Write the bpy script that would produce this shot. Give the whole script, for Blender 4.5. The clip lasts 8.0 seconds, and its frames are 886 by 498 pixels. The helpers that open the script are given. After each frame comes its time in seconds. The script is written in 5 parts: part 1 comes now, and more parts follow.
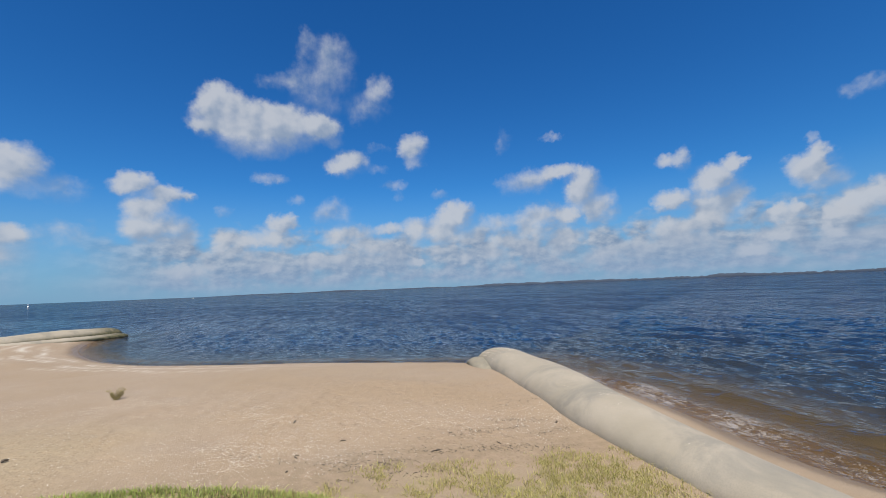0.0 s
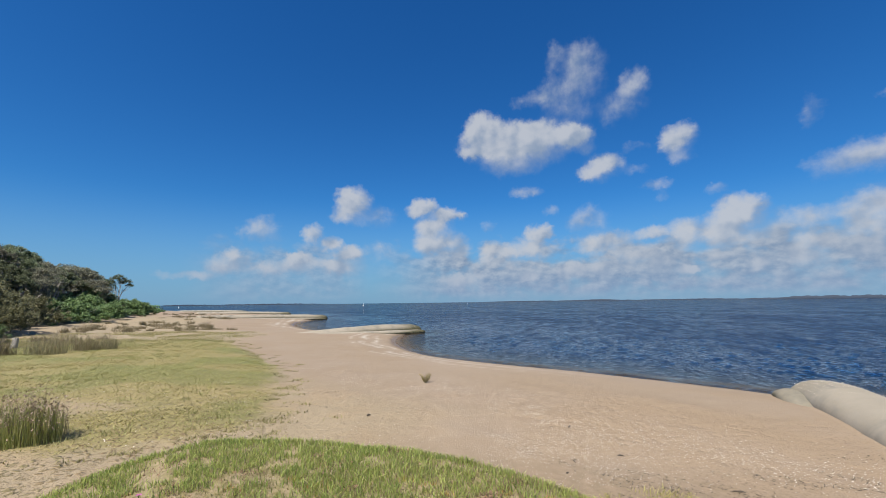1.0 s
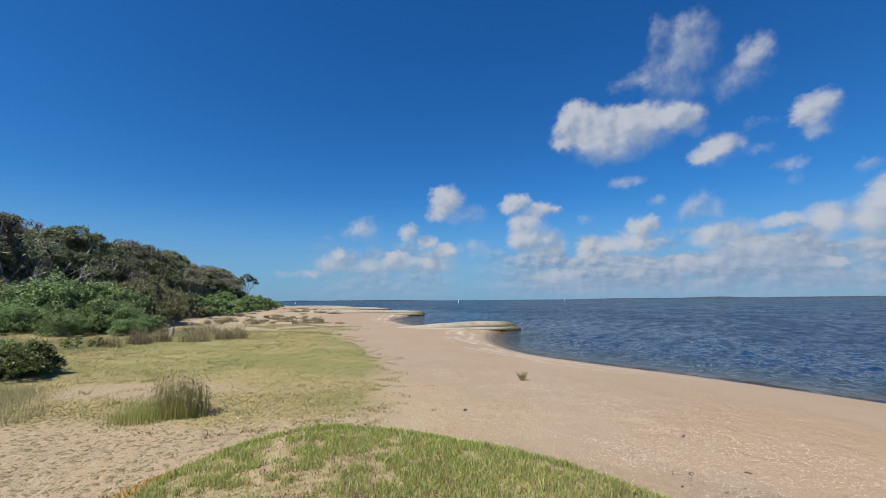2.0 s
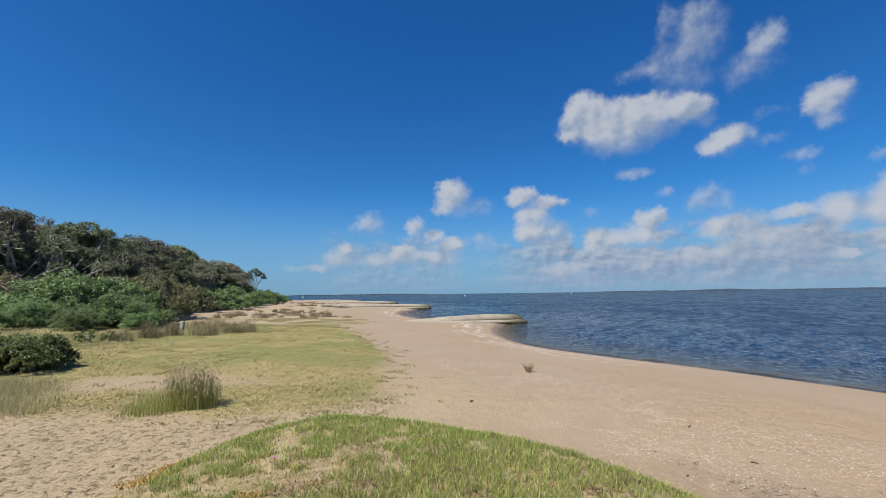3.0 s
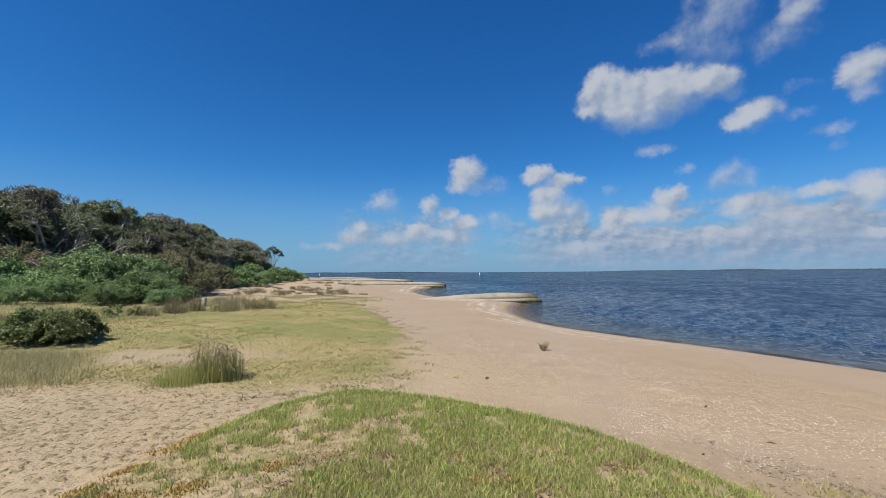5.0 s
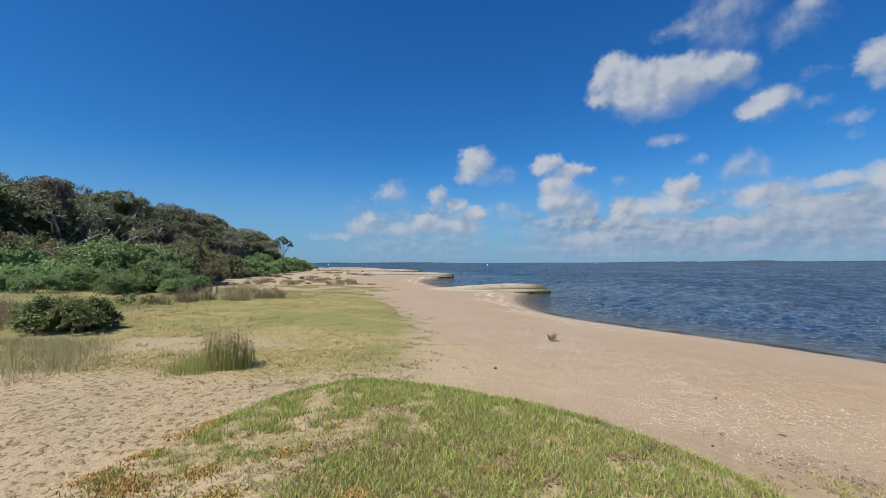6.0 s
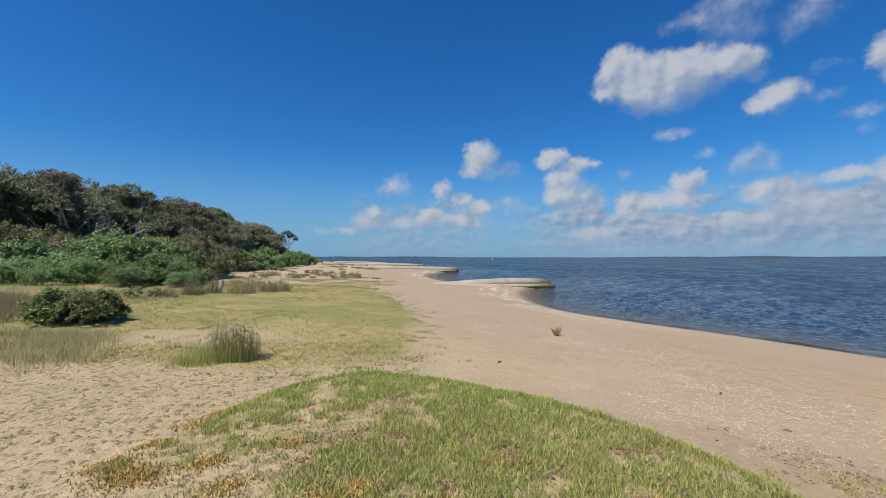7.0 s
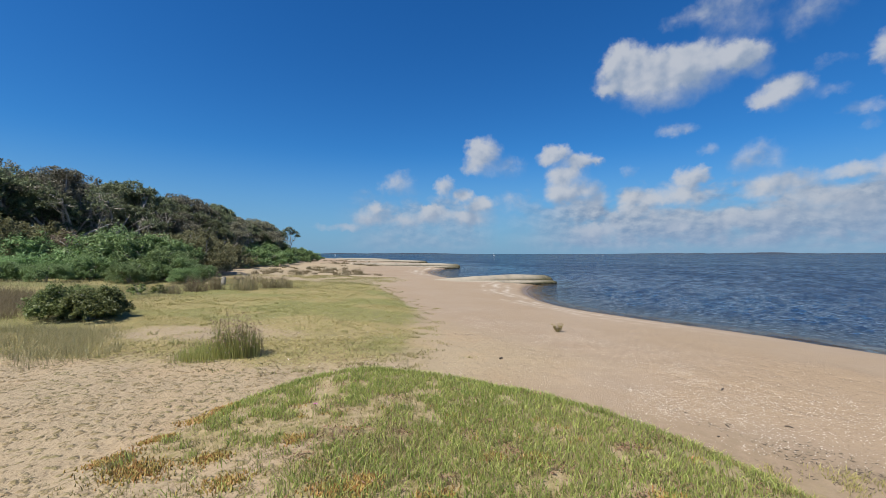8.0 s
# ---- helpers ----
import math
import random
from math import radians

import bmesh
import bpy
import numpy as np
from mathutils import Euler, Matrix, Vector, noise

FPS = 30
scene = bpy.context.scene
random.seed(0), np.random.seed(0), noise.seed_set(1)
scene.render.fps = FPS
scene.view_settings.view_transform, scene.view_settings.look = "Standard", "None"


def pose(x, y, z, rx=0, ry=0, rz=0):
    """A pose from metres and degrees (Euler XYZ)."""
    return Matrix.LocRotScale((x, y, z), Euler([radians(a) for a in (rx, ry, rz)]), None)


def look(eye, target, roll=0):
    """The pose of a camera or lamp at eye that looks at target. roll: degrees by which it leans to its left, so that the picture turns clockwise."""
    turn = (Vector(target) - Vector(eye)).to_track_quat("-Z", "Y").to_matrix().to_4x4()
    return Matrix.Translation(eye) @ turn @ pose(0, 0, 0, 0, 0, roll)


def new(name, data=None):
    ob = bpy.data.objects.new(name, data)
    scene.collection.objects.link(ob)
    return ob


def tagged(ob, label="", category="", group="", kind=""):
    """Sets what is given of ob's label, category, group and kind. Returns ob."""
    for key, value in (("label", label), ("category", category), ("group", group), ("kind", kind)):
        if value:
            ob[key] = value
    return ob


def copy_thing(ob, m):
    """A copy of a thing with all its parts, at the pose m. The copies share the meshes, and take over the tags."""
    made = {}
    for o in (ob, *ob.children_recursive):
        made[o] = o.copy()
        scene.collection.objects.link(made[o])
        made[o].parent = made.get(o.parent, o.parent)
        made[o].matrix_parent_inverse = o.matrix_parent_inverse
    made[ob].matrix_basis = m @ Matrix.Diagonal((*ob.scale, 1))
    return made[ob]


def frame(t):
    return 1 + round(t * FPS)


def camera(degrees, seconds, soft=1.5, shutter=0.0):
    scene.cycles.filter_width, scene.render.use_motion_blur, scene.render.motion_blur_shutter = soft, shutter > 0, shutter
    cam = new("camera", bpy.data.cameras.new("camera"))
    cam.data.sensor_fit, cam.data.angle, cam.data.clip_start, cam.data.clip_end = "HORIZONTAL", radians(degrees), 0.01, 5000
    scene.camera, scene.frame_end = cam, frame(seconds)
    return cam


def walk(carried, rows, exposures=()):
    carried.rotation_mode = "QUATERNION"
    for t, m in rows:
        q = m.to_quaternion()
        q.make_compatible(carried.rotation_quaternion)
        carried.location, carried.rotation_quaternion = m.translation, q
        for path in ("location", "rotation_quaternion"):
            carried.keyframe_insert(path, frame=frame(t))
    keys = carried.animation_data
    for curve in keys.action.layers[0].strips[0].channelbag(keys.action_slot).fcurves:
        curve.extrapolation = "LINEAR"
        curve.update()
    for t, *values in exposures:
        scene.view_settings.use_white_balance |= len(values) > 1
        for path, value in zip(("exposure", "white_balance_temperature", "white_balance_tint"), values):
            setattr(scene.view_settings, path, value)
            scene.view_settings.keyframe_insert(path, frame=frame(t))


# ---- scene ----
cam = camera(92.4, 8.0, soft=0.65)
PATH = [
    (0.0, pose(0.281, 0.026, 2.618, 95.149, 2.258, -55.993)),
    (0.5, pose(0.182, 0.020, 2.634, 96.289, 1.627, -38.956)),
    (1.0, pose(0.011, -0.018, 2.638, 97.153, 0.699, -22.446)),
    (1.5, pose(0.028, 0.024, 2.637, 97.536, 1.775, -11.086)),
    (1.7, pose(0.030, 0.020, 2.635, 97.300, 0.600, -9.950)),
    (2.8, pose(0.040, -0.012, 2.614, 96.200, 0.700, -9.250)),
    (3.0, pose(0.040, -0.018, 2.610, 96.011, 0.739, -8.943)),
    (3.5, pose(0.016, -0.010, 2.617, 95.438, 0.645, -8.931)),
    (4.0, pose(0.015, -0.008, 2.618, 94.700, 0.476, -8.442)),
    (4.5, pose(0.014, -0.015, 2.616, 93.919, 0.469, -7.694)),
    (6.0, pose(0.000, 0.000, 2.611, 91.861, 0.197, -5.892)),
    (6.5, pose(-0.001, -0.006, 2.609, 91.490, 0.173, -5.570)),
    (7.0, pose(-0.003, -0.001, 2.603, 91.095, -0.001, -5.297)),
    (7.5, pose(0.002, 0.002, 2.603, 90.864, 0.002, -5.075)),
    (8.0, pose(-0.000, 0.000, 2.600, 90.635, 0.016, -5.059)),
]
walk(cam, PATH, [(0.0, 0.8), (8.0, 0.8)])

# ---------------------------------------------------------------- sky, sun
SUN_AZ, SUN_EL = -126.0, 57.0          # degrees, clockwise from +y, above the horizon
sun_data = bpy.data.lights.new("sun", "SUN")
sun_data.energy, sun_data.angle, sun_data.color = 4.5, radians(0.53), (1.0, 0.94, 0.845)
sun = new("sun", sun_data)
sun_from = Vector((math.sin(radians(SUN_AZ)) * math.cos(radians(SUN_EL)), math.cos(radians(SUN_AZ)) * math.cos(radians(SUN_EL)), math.sin(radians(SUN_EL))))
sun.matrix_world = look(sun_from * 400, (0, 0, 0))

world = bpy.data.worlds.new("sky")
scene.world = world
world.use_nodes = True
WT = world.node_tree
WT.nodes.clear()


class Tree:
    """Short way to write node trees."""

    def __init__(self, tree):
        self.t = tree

    def n(self, kind, ins=None, **props):
        node = self.t.nodes.new(kind)
        if "operation" in props:
            node.operation = props["operation"]
        if "use_clamp" in props:
            node.use_clamp = props["use_clamp"]
        if "interpolation_type" in props:
            node.interpolation_type = props["interpolation_type"]
        if "attribute_name" in props:
            node.attribute_name = props["attribute_name"]
        for k, v in (ins or {}).items():
            if isinstance(v, bpy.types.NodeSocket):
                self.t.links.new(v, node.inputs[k])
            else:
                node.inputs[k].default_value = v
        return node

    def math(self, op, a, b=0.0, c=0.0, clamp=False):
        return self.n("ShaderNodeMath", {0: a, 1: b, 2: c}, operation=op, use_clamp=clamp).outputs[0]

    def vmath(self, op, a, b=(0, 0, 0)):
        node = self.n("ShaderNodeVectorMath", {0: a, 1: b}, operation=op)
        return node.outputs["Value"] if op in ("LENGTH", "DOT_PRODUCT", "DISTANCE") else node.outputs[0]

    def noise(self, vec, scale, detail=4.0, rough=0.55, dist=0.0, out=0):
        return self.n("ShaderNodeTexNoise", {"Vector": vec, "Scale": scale, "Detail": detail, "Roughness": rough, "Distortion": dist}).outputs[out]

    def ramp(self, v, lo, hi, a=0.0, b=1.0, smooth=True):
        return self.n("ShaderNodeMapRange", {0: v, 1: lo, 2: hi, 3: a, 4: b}, interpolation_type="SMOOTHSTEP" if smooth else "LINEAR").outputs[0]

    def mix(self, f, a, b):
        node = self.t.nodes.new("ShaderNodeMix")
        node.data_type = "RGBA"
        for k, v in ((0, f), (6, a), (7, b)):
            if isinstance(v, bpy.types.NodeSocket):
                self.t.links.new(v, node.inputs[k])
            else:
                node.inputs[k].default_value = v if k == 0 or len(v) == 4 else (*v, 1)
        return node.outputs[2]


W = Tree(WT)
way = W.n("ShaderNodeTexCoord").outputs["Generated"]
air = W.n("ShaderNodeTexSky")
air.sky_type, air.sun_disc, air.sun_elevation, air.sun_rotation = "NISHITA", False, radians(SUN_EL), radians(SUN_AZ)
air.altitude, air.air_density, air.dust_density, air.ozone_density = 0.0, 1.0, 0.4, 2.5
sky = air.outputs[0]
sky = W.n("ShaderNodeHueSaturation", {"Saturation": 1.3, "Value": 1.0, "Color": sky}).outputs[0]
sky = W.vmath("MULTIPLY", sky, (0.038, 0.083, 0.116))
parts_xyz = W.n("ShaderNodeSeparateXYZ", {0: way}).outputs
azim = W.math("DEGREES", W.math("ARCTAN2", parts_xyz[0], parts_xyz[1]))
elev = W.math("DEGREES", W.math("ARCSINE", parts_xyz[2]))
flat = W.n("ShaderNodeCombineXYZ", {0: azim, 1: elev, 2: 0.0}).outputs[0]
# billows: the cloud outlines are pulled about at two scales
push = W.vmath("SUBTRACT", W.noise(flat, 0.5, 2.6, 0.5, out=1), (0.5, 0.5, 0.5))
curl = W.vmath("SUBTRACT", W.noise(flat, 1.7, 3.0, 0.5, out=1), (0.5, 0.5, 0.5))
bent = W.vmath("ADD", W.vmath("ADD", flat, W.vmath("MULTIPLY", push, (1.5, 1.2, 0))), W.vmath("MULTIPLY", curl, (0.9, 0.8, 0)))
cover, cover_sun = None, None
bent_sun = W.vmath("ADD", bent, (-1.1, 1.2, 0))


def cloud(az, el, half_w, half_h, thick=1.0):
    """One cumulus head: where it stands in the sky, its half width and height in degrees, and how dense it is."""
    global cover, cover_sun
    both = []
    for where in (bent, bent_sun):
        off = W.vmath("MULTIPLY", W.vmath("SUBTRACT", where, (az, el, 0)), (0.8 / half_w, 0.8 / half_h, 0))
        both.append(W.math("MULTIPLY_ADD", W.vmath("DOT_PRODUCT", off, off), -0.8 * thick, 0.8 * thick))
    cover = both[0] if cover is None else W.math("SMOOTH_MAX", cover, both[0], 0.35)
    cover_sun = both[1] if cover_sun is None else W.math("SMOOTH_MAX", cover_sun, both[1], 0.35)


cloud(33.1, 20.4, 6.8, 2.8, 1.50)
cloud(28.5, 22.1, 2.9, 2.2, 1.20)
cloud(40.0, 20.7, 2.8, 1.8, 1.20)
cloud(32.6, 18.6, 4.3, 1.9, 1.00)
cloud(27.3, 19.9, 2.3, 1.1, 0.90)
cloud(41.9, 19.4, 1.4, 0.9, 0.60)
cloud(41.8, 28.5, 2.8, 2.6, 0.45)
cloud(40.3, 26.1, 3.5, 2.5, 0.42)
cloud(40.3, 23.7, 2.6, 1.5, 0.32)
cloud(36.3, 25.7, 2.7, 0.9, 0.27)
cloud(38.7, 30.4, 1.2, 1.3, 0.32)
cloud(48.3, 25.6, 1.7, 1.6, 0.46)
cloud(46.6, 23.8, 2.2, 1.7, 0.36)
cloud(45.0, 22.7, 1.2, 1.2, 0.17)
cloud(52.6, 18.7, 1.9, 1.6, 0.80)
cloud(52.7, 17.0, 1.3, 1.2, 0.55)
cloud(43.8, 16.6, 2.5, 1.5, 0.85)
cloud(42.3, 16.2, 1.5, 0.9, 0.70)
cloud(47.0, 15.8, 1.7, 0.5, 0.22)
cloud(34.1, 14.4, 1.9, 0.8, 0.36)
cloud(49.9, 13.9, 1.4, 0.6, 0.25)
cloud(50.4, 12.3, 0.6, 0.6, 0.20)
cloud(47.9, 18.6, 1.0, 0.5, 0.13)
cloud(56.0, 12.4, 0.9, 0.5, 0.20)
cloud(10.4, 12.8, 2.3, 2.3, 1.00)
cloud(9.8, 14.0, 1.4, 1.1, 0.90)
cloud(11.1, 11.4, 2.9, 1.1, 0.70)
cloud(13.8, 11.3, 1.9, 1.3, 0.32)
cloud(-0.9, 9.3, 2.1, 1.5, 0.45)
cloud(0.5, 8.2, 1.4, 0.8, 0.25)
cloud(5.5, 8.9, 1.4, 1.2, 0.75)
cloud(7.3, 7.6, 1.8, 1.1, 0.80)
cloud(9.6, 6.3, 2.1, 1.2, 0.95)
cloud(8.8, 4.9, 3.2, 1.4, 0.85)
cloud(4.1, 5.1, 3.0, 1.4, 0.75)
cloud(3.4, 6.0, 1.5, 0.7, 0.80)
cloud(0.4, 4.4, 3.1, 1.0, 0.60)
cloud(-4.0, 4.7, 2.7, 1.2, 0.65)
cloud(-4.0, 5.9, 1.1, 1.0, 0.75)
cloud(-8.1, 3.5, 3.0, 0.5, 0.45)
cloud(13.9, 6.9, 1.8, 1.2, 0.30)
cloud(19.7, 12.5, 2.1, 1.3, 1.00)
cloud(22.6, 11.6, 2.7, 1.0, 0.90)
cloud(24.7, 11.6, 1.0, 0.4, 0.70)
cloud(21.4, 10.2, 2.4, 1.9, 1.05)
cloud(22.1, 7.9, 3.3, 2.1, 1.00)
cloud(24.6, 6.9, 1.9, 1.5, 0.85)
cloud(35.4, 8.7, 1.8, 1.3, 0.90)
cloud(34.8, 6.8, 2.8, 1.4, 0.80)
cloud(28.7, 6.0, 1.6, 1.4, 0.90)
cloud(31.5, 6.4, 2.3, 1.2, 0.70)
cloud(41.7, 10.0, 2.3, 1.8, 0.40)
cloud(37.2, 11.8, 0.9, 0.6, 0.20)
cloud(29.0, 10.1, 0.9, 0.6, 0.20)
cloud(43.9, 7.1, 3.4, 1.6, 0.75)
cloud(46.1, 5.4, 3.9, 1.5, 0.75)
cloud(49.1, 7.9, 2.3, 0.9, 0.60)
cloud(52.5, 7.3, 2.0, 2.0, 0.80)
cloud(58.0, 9.3, 2.5, 2.1, 1.10)
cloud(57.5, 7.3, 4.6, 2.3, 0.90)
cloud(63.5, 5.6, 3.2, 1.7, 0.80)
cloud(62.9, 8.0, 3.2, 1.4, 0.50)
cloud(68.5, 13.4, 2.7, 1.5, 0.55)
cloud(72.2, 14.2, 2.6, 1.1, 0.90)
cloud(74.9, 12.0, 2.2, 2.7, 1.10)
cloud(76.4, 9.5, 2.4, 2.3, 1.00)
cloud(77.9, 8.6, 1.3, 1.1, 0.80)
cloud(69.6, 8.6, 3.3, 1.9, 0.75)
cloud(72.9, 8.7, 1.8, 1.2, 0.90)
cloud(72.4, 5.9, 3.2, 1.8, 0.90)
cloud(68.4, 6.9, 3.1, 1.9, 0.70)
cloud(65.8, 13.0, 1.7, 1.2, 0.30)
cloud(75.0, 14.3, 0.6, 0.9, 0.80)
cloud(85.4, 13.8, 1.7, 0.8, 0.60)
cloud(86.6, 13.8, 0.9, 1.3, 0.60)
cloud(91.2, 12.4, 1.2, 1.1, 1.00)
cloud(92.2, 12.9, 0.7, 0.4, 0.70)
cloud(89.5, 10.7, 2.3, 1.9, 1.00)
cloud(91.2, 8.9, 1.8, 1.9, 0.90)
cloud(89.5, 7.6, 3.0, 2.3, 1.00)
cloud(85.0, 9.2, 2.0, 1.2, 0.90)
cloud(88.9, 6.7, 2.0, 1.3, 0.90)
cloud(84.8, 5.9, 2.7, 1.5, 0.80)
cloud(87.0, 4.3, 2.9, 1.6, 0.80)
cloud(98.2, 10.4, 2.0, 1.8, 1.00)
cloud(98.6, 12.2, 0.9, 0.9, 0.90)
cloud(98.2, 13.6, 0.6, 0.6, 0.40)
cloud(99.4, 9.3, 1.3, 1.2, 0.80)
cloud(96.7, 11.0, 1.3, 1.0, 0.70)
cloud(98.5, 8.6, 1.1, 0.8, 0.70)
cloud(95.2, 6.2, 1.9, 1.2, 0.95)
cloud(96.4, 6.8, 0.8, 0.8, 0.90)
cloud(93.5, 6.1, 1.0, 0.8, 0.60)
cloud(94.7, 4.2, 2.4, 1.0, 0.80)
cloud(101.0, 6.5, 2.4, 1.8, 1.00)
cloud(102.8, 7.1, 1.2, 1.7, 1.00)
cloud(99.3, 5.9, 1.3, 1.1, 0.80)
cloud(99.1, 4.0, 1.7, 0.8, 0.70)
cloud(101.9, 3.6, 2.2, 1.1, 0.80)
cloud(104.5, 5.4, 1.7, 2.0, 0.90)
cloud(71.4, 18.7, 1.3, 0.5, 0.36)
cloud(102.4, 17.4, 1.4, 0.7, 0.26)
cloud(65.0, 18.9, 0.7, 1.1, 0.14)
# small heads rising out of the low bank
heads = np.random.default_rng(31)
for k in range(22):
    cloud(24.0 + 3.6 * k + heads.uniform(-1.2, 1.2), heads.uniform(2.6, 5.0), heads.uniform(1.3, 2.8), heads.uniform(0.8, 1.5), heads.uniform(0.5, 0.85))
# the bank of cumulus low over the far shore, thinning out towards -y and the land
bank_at = W.vmath("MULTIPLY", flat, (0.85, 1.3, 1))
bank_noise = W.noise(bank_at, 0.34, 3.6, 0.5, 0.1)
bank_sun = W.noise(W.vmath("ADD", bank_at, (-0.5, 0.8, 0)), 0.34, 3.6, 0.5, 0.1)
bank_h = W.math("MULTIPLY", W.ramp(elev, -0.2, 1.6, 0.25, 1.0), W.ramp(W.math("MULTIPLY_ADD", bank_noise, -9.0, elev), 0.6, 3.6, 1.0, 0.0))
bank_w = W.math("MULTIPLY", W.math("MAXIMUM", W.ramp(azim, 10.0, 26.0), W.math("MULTIPLY", W.ramp(azim, -10.0, -2.0, 0.0, 0.55), W.ramp(azim, 8.0, 14.0, 1.0, 0.0))), W.ramp(azim, 150.0, 175.0, 1.0, 0.0))
bank = W.math("MULTIPLY", W.math("MULTIPLY", bank_h, bank_w), W.ramp(bank_noise, 0.30, 0.55, 0.55, 0.95))
bank_puff = W.noise(bank_at, 0.75, 4.5, 0.55)
bank_puff_sun = W.noise(W.vmath("ADD", bank_at, (-0.35, 0.55, 0)), 0.75, 4.5, 0.55)
bank_lit = W.ramp(W.math("MULTIPLY_ADD", W.math("SUBTRACT", bank_puff, bank_puff_sun), 0.8, W.math("SUBTRACT", bank_noise, bank_sun)), -0.30, 0.38)
fluff = W.noise(flat, 0.42, 5.0, 0.54)
fluff_sun = W.noise(W.vmath("ADD", flat, (-0.6, 0.7, 0)), 0.42, 5.0, 0.52)
puffs = W.math("ABSOLUTE", W.math("SUBTRACT", W.noise(flat, 0.7, 3.0, 0.45), 0.5))
body = W.math("ADD", cover, W.math("MULTIPLY_ADD", W.math("SUBTRACT", fluff, 0.5), 0.75, W.math("MULTIPLY", W.math("SUBTRACT", puffs, 0.09), 0.3)))
edge_sun = W.math("SUBTRACT", cover, W.math("MAXIMUM", cover_sun, -0.6))
crisp = W.ramp(edge_sun, -0.35, 0.35, 0.62, 1.35)
opaque = W.math("MULTIPLY", W.ramp(W.math("MULTIPLY", W.math("ADD", body, 0.10), crisp), 0.0, 1.0), W.ramp(elev, -0.1, 1.6))
heap = W.noise(flat, 0.30, 2.5, 0.5)
heap_sun = W.noise(W.vmath("ADD", flat, (-1.0, 1.1, 0)), 0.30, 2.5, 0.5)
relief = W.math("MULTIPLY_ADD", W.math("SUBTRACT", heap, heap_sun), 1.5, W.math("MULTIPLY", W.math("SUBTRACT", fluff, fluff_sun), 0.7))
lit = W.ramp(W.math("MULTIPLY_ADD", edge_sun, 0.6, relief), -0.34, 0.46)
cloud_col = W.mix(lit, (0.285, 0.360, 0.480), (0.525, 0.556, 0.612))
haze = W.ramp(elev, 0.0, 14.0, 0.74, 0.0)
sky = W.mix(haze, sky, (0.192, 0.350, 0.585))
far_blue = (0.255, 0.375, 0.565)
bank_col = W.mix(W.ramp(elev, 0.3, 6.0, 0.62, 0.05), W.mix(bank_lit, (0.195, 0.280, 0.415), (0.475, 0.520, 0.590)), far_blue)
cloud_col = W.mix(W.ramp(elev, 0.5, 8.0, 0.5, 0.0), cloud_col, far_blue)
seen = W.mix(bank, sky, bank_col)
seen = W.mix(W.math("MULTIPLY", opaque, 0.92), seen, cloud_col)
WT.links.new(W.n("ShaderNodeBackground", {"Color": seen, "Strength": 0.574}).outputs[0], W.n("ShaderNodeOutputWorld").inputs[0])

# ---------------------------------------------------------------- numbers of the plan
rng = np.random.default_rng(7)


def lattice(seed):
    return np.random.default_rng(seed).random((257, 257))


GRIDS = [lattice(s) for s in range(6)]


def value_noise(x, y, g=0):
    grid = GRIDS[g]
    xi, yi = np.floor(x).astype(int), np.floor(y).astype(int)
    fx, fy = x - xi, y - yi
    fx, fy = fx * fx * (3 - 2 * fx), fy * fy * (3 - 2 * fy)
    a, b = grid[xi % 256, yi % 256], grid[(xi + 1) % 256, yi % 256]
    c, d = grid[xi % 256, (yi + 1) % 256], grid[(xi + 1) % 256, (yi + 1) % 256]
    return (a * (1 - fx) + b * fx) * (1 - fy) + (c * (1 - fx) + d * fx) * fy


def fbm(x, y, scale, g=0, octaves=4):
    x, y = np.asarray(x, float), np.asarray(y, float)
    total, amp, norm = 0.0, 1.0, 0.0
    for o in range(octaves):
        total = total + amp * value_noise(x * scale * 2**o + 31.7 * o, y * scale * 2**o - 17.3 * o, (g + o) % 6)
        norm, amp = norm + amp, amp * 0.5
    return total / norm


def smooth(v, lo, hi):
    k = np.clip((v - lo) / (hi - lo), 0, 1)
    return k * k * (3 - 2 * k)


def round_off(points, rounds=2):
    """A closed outline with its corners cut."""
    p = np.array(points, float)
    for _ in range(rounds):
        q = np.roll(p, -1, 0)
        p = np.stack([0.75 * p + 0.25 * q, 0.25 * p + 0.75 * q], 1).reshape(-1, 2)
    return p


def inside_by(points, x, y):
    """Signed distance to a closed outline, positive inside."""
    x, y = np.asarray(x, float), np.asarray(y, float)
    best, inside = np.full(x.shape, 1e18), np.zeros(x.shape, bool)
    for (ax, ay), (bx, by) in zip(points, np.roll(points, -1, 0)):
        dx, dy = bx - ax, by - ay
        k = np.clip(((x - ax) * dx + (y - ay) * dy) / (dx * dx + dy * dy + 1e-12), 0, 1)
        best = np.minimum(best, (x - ax - k * dx) ** 2 + (y - ay - k * dy) ** 2)
        if by != ay:
            inside ^= ((ay > y) != (by > y)) & (x < dx * (y - ay) / dy + ax)
    return np.where(inside, 1, -1) * np.sqrt(best)


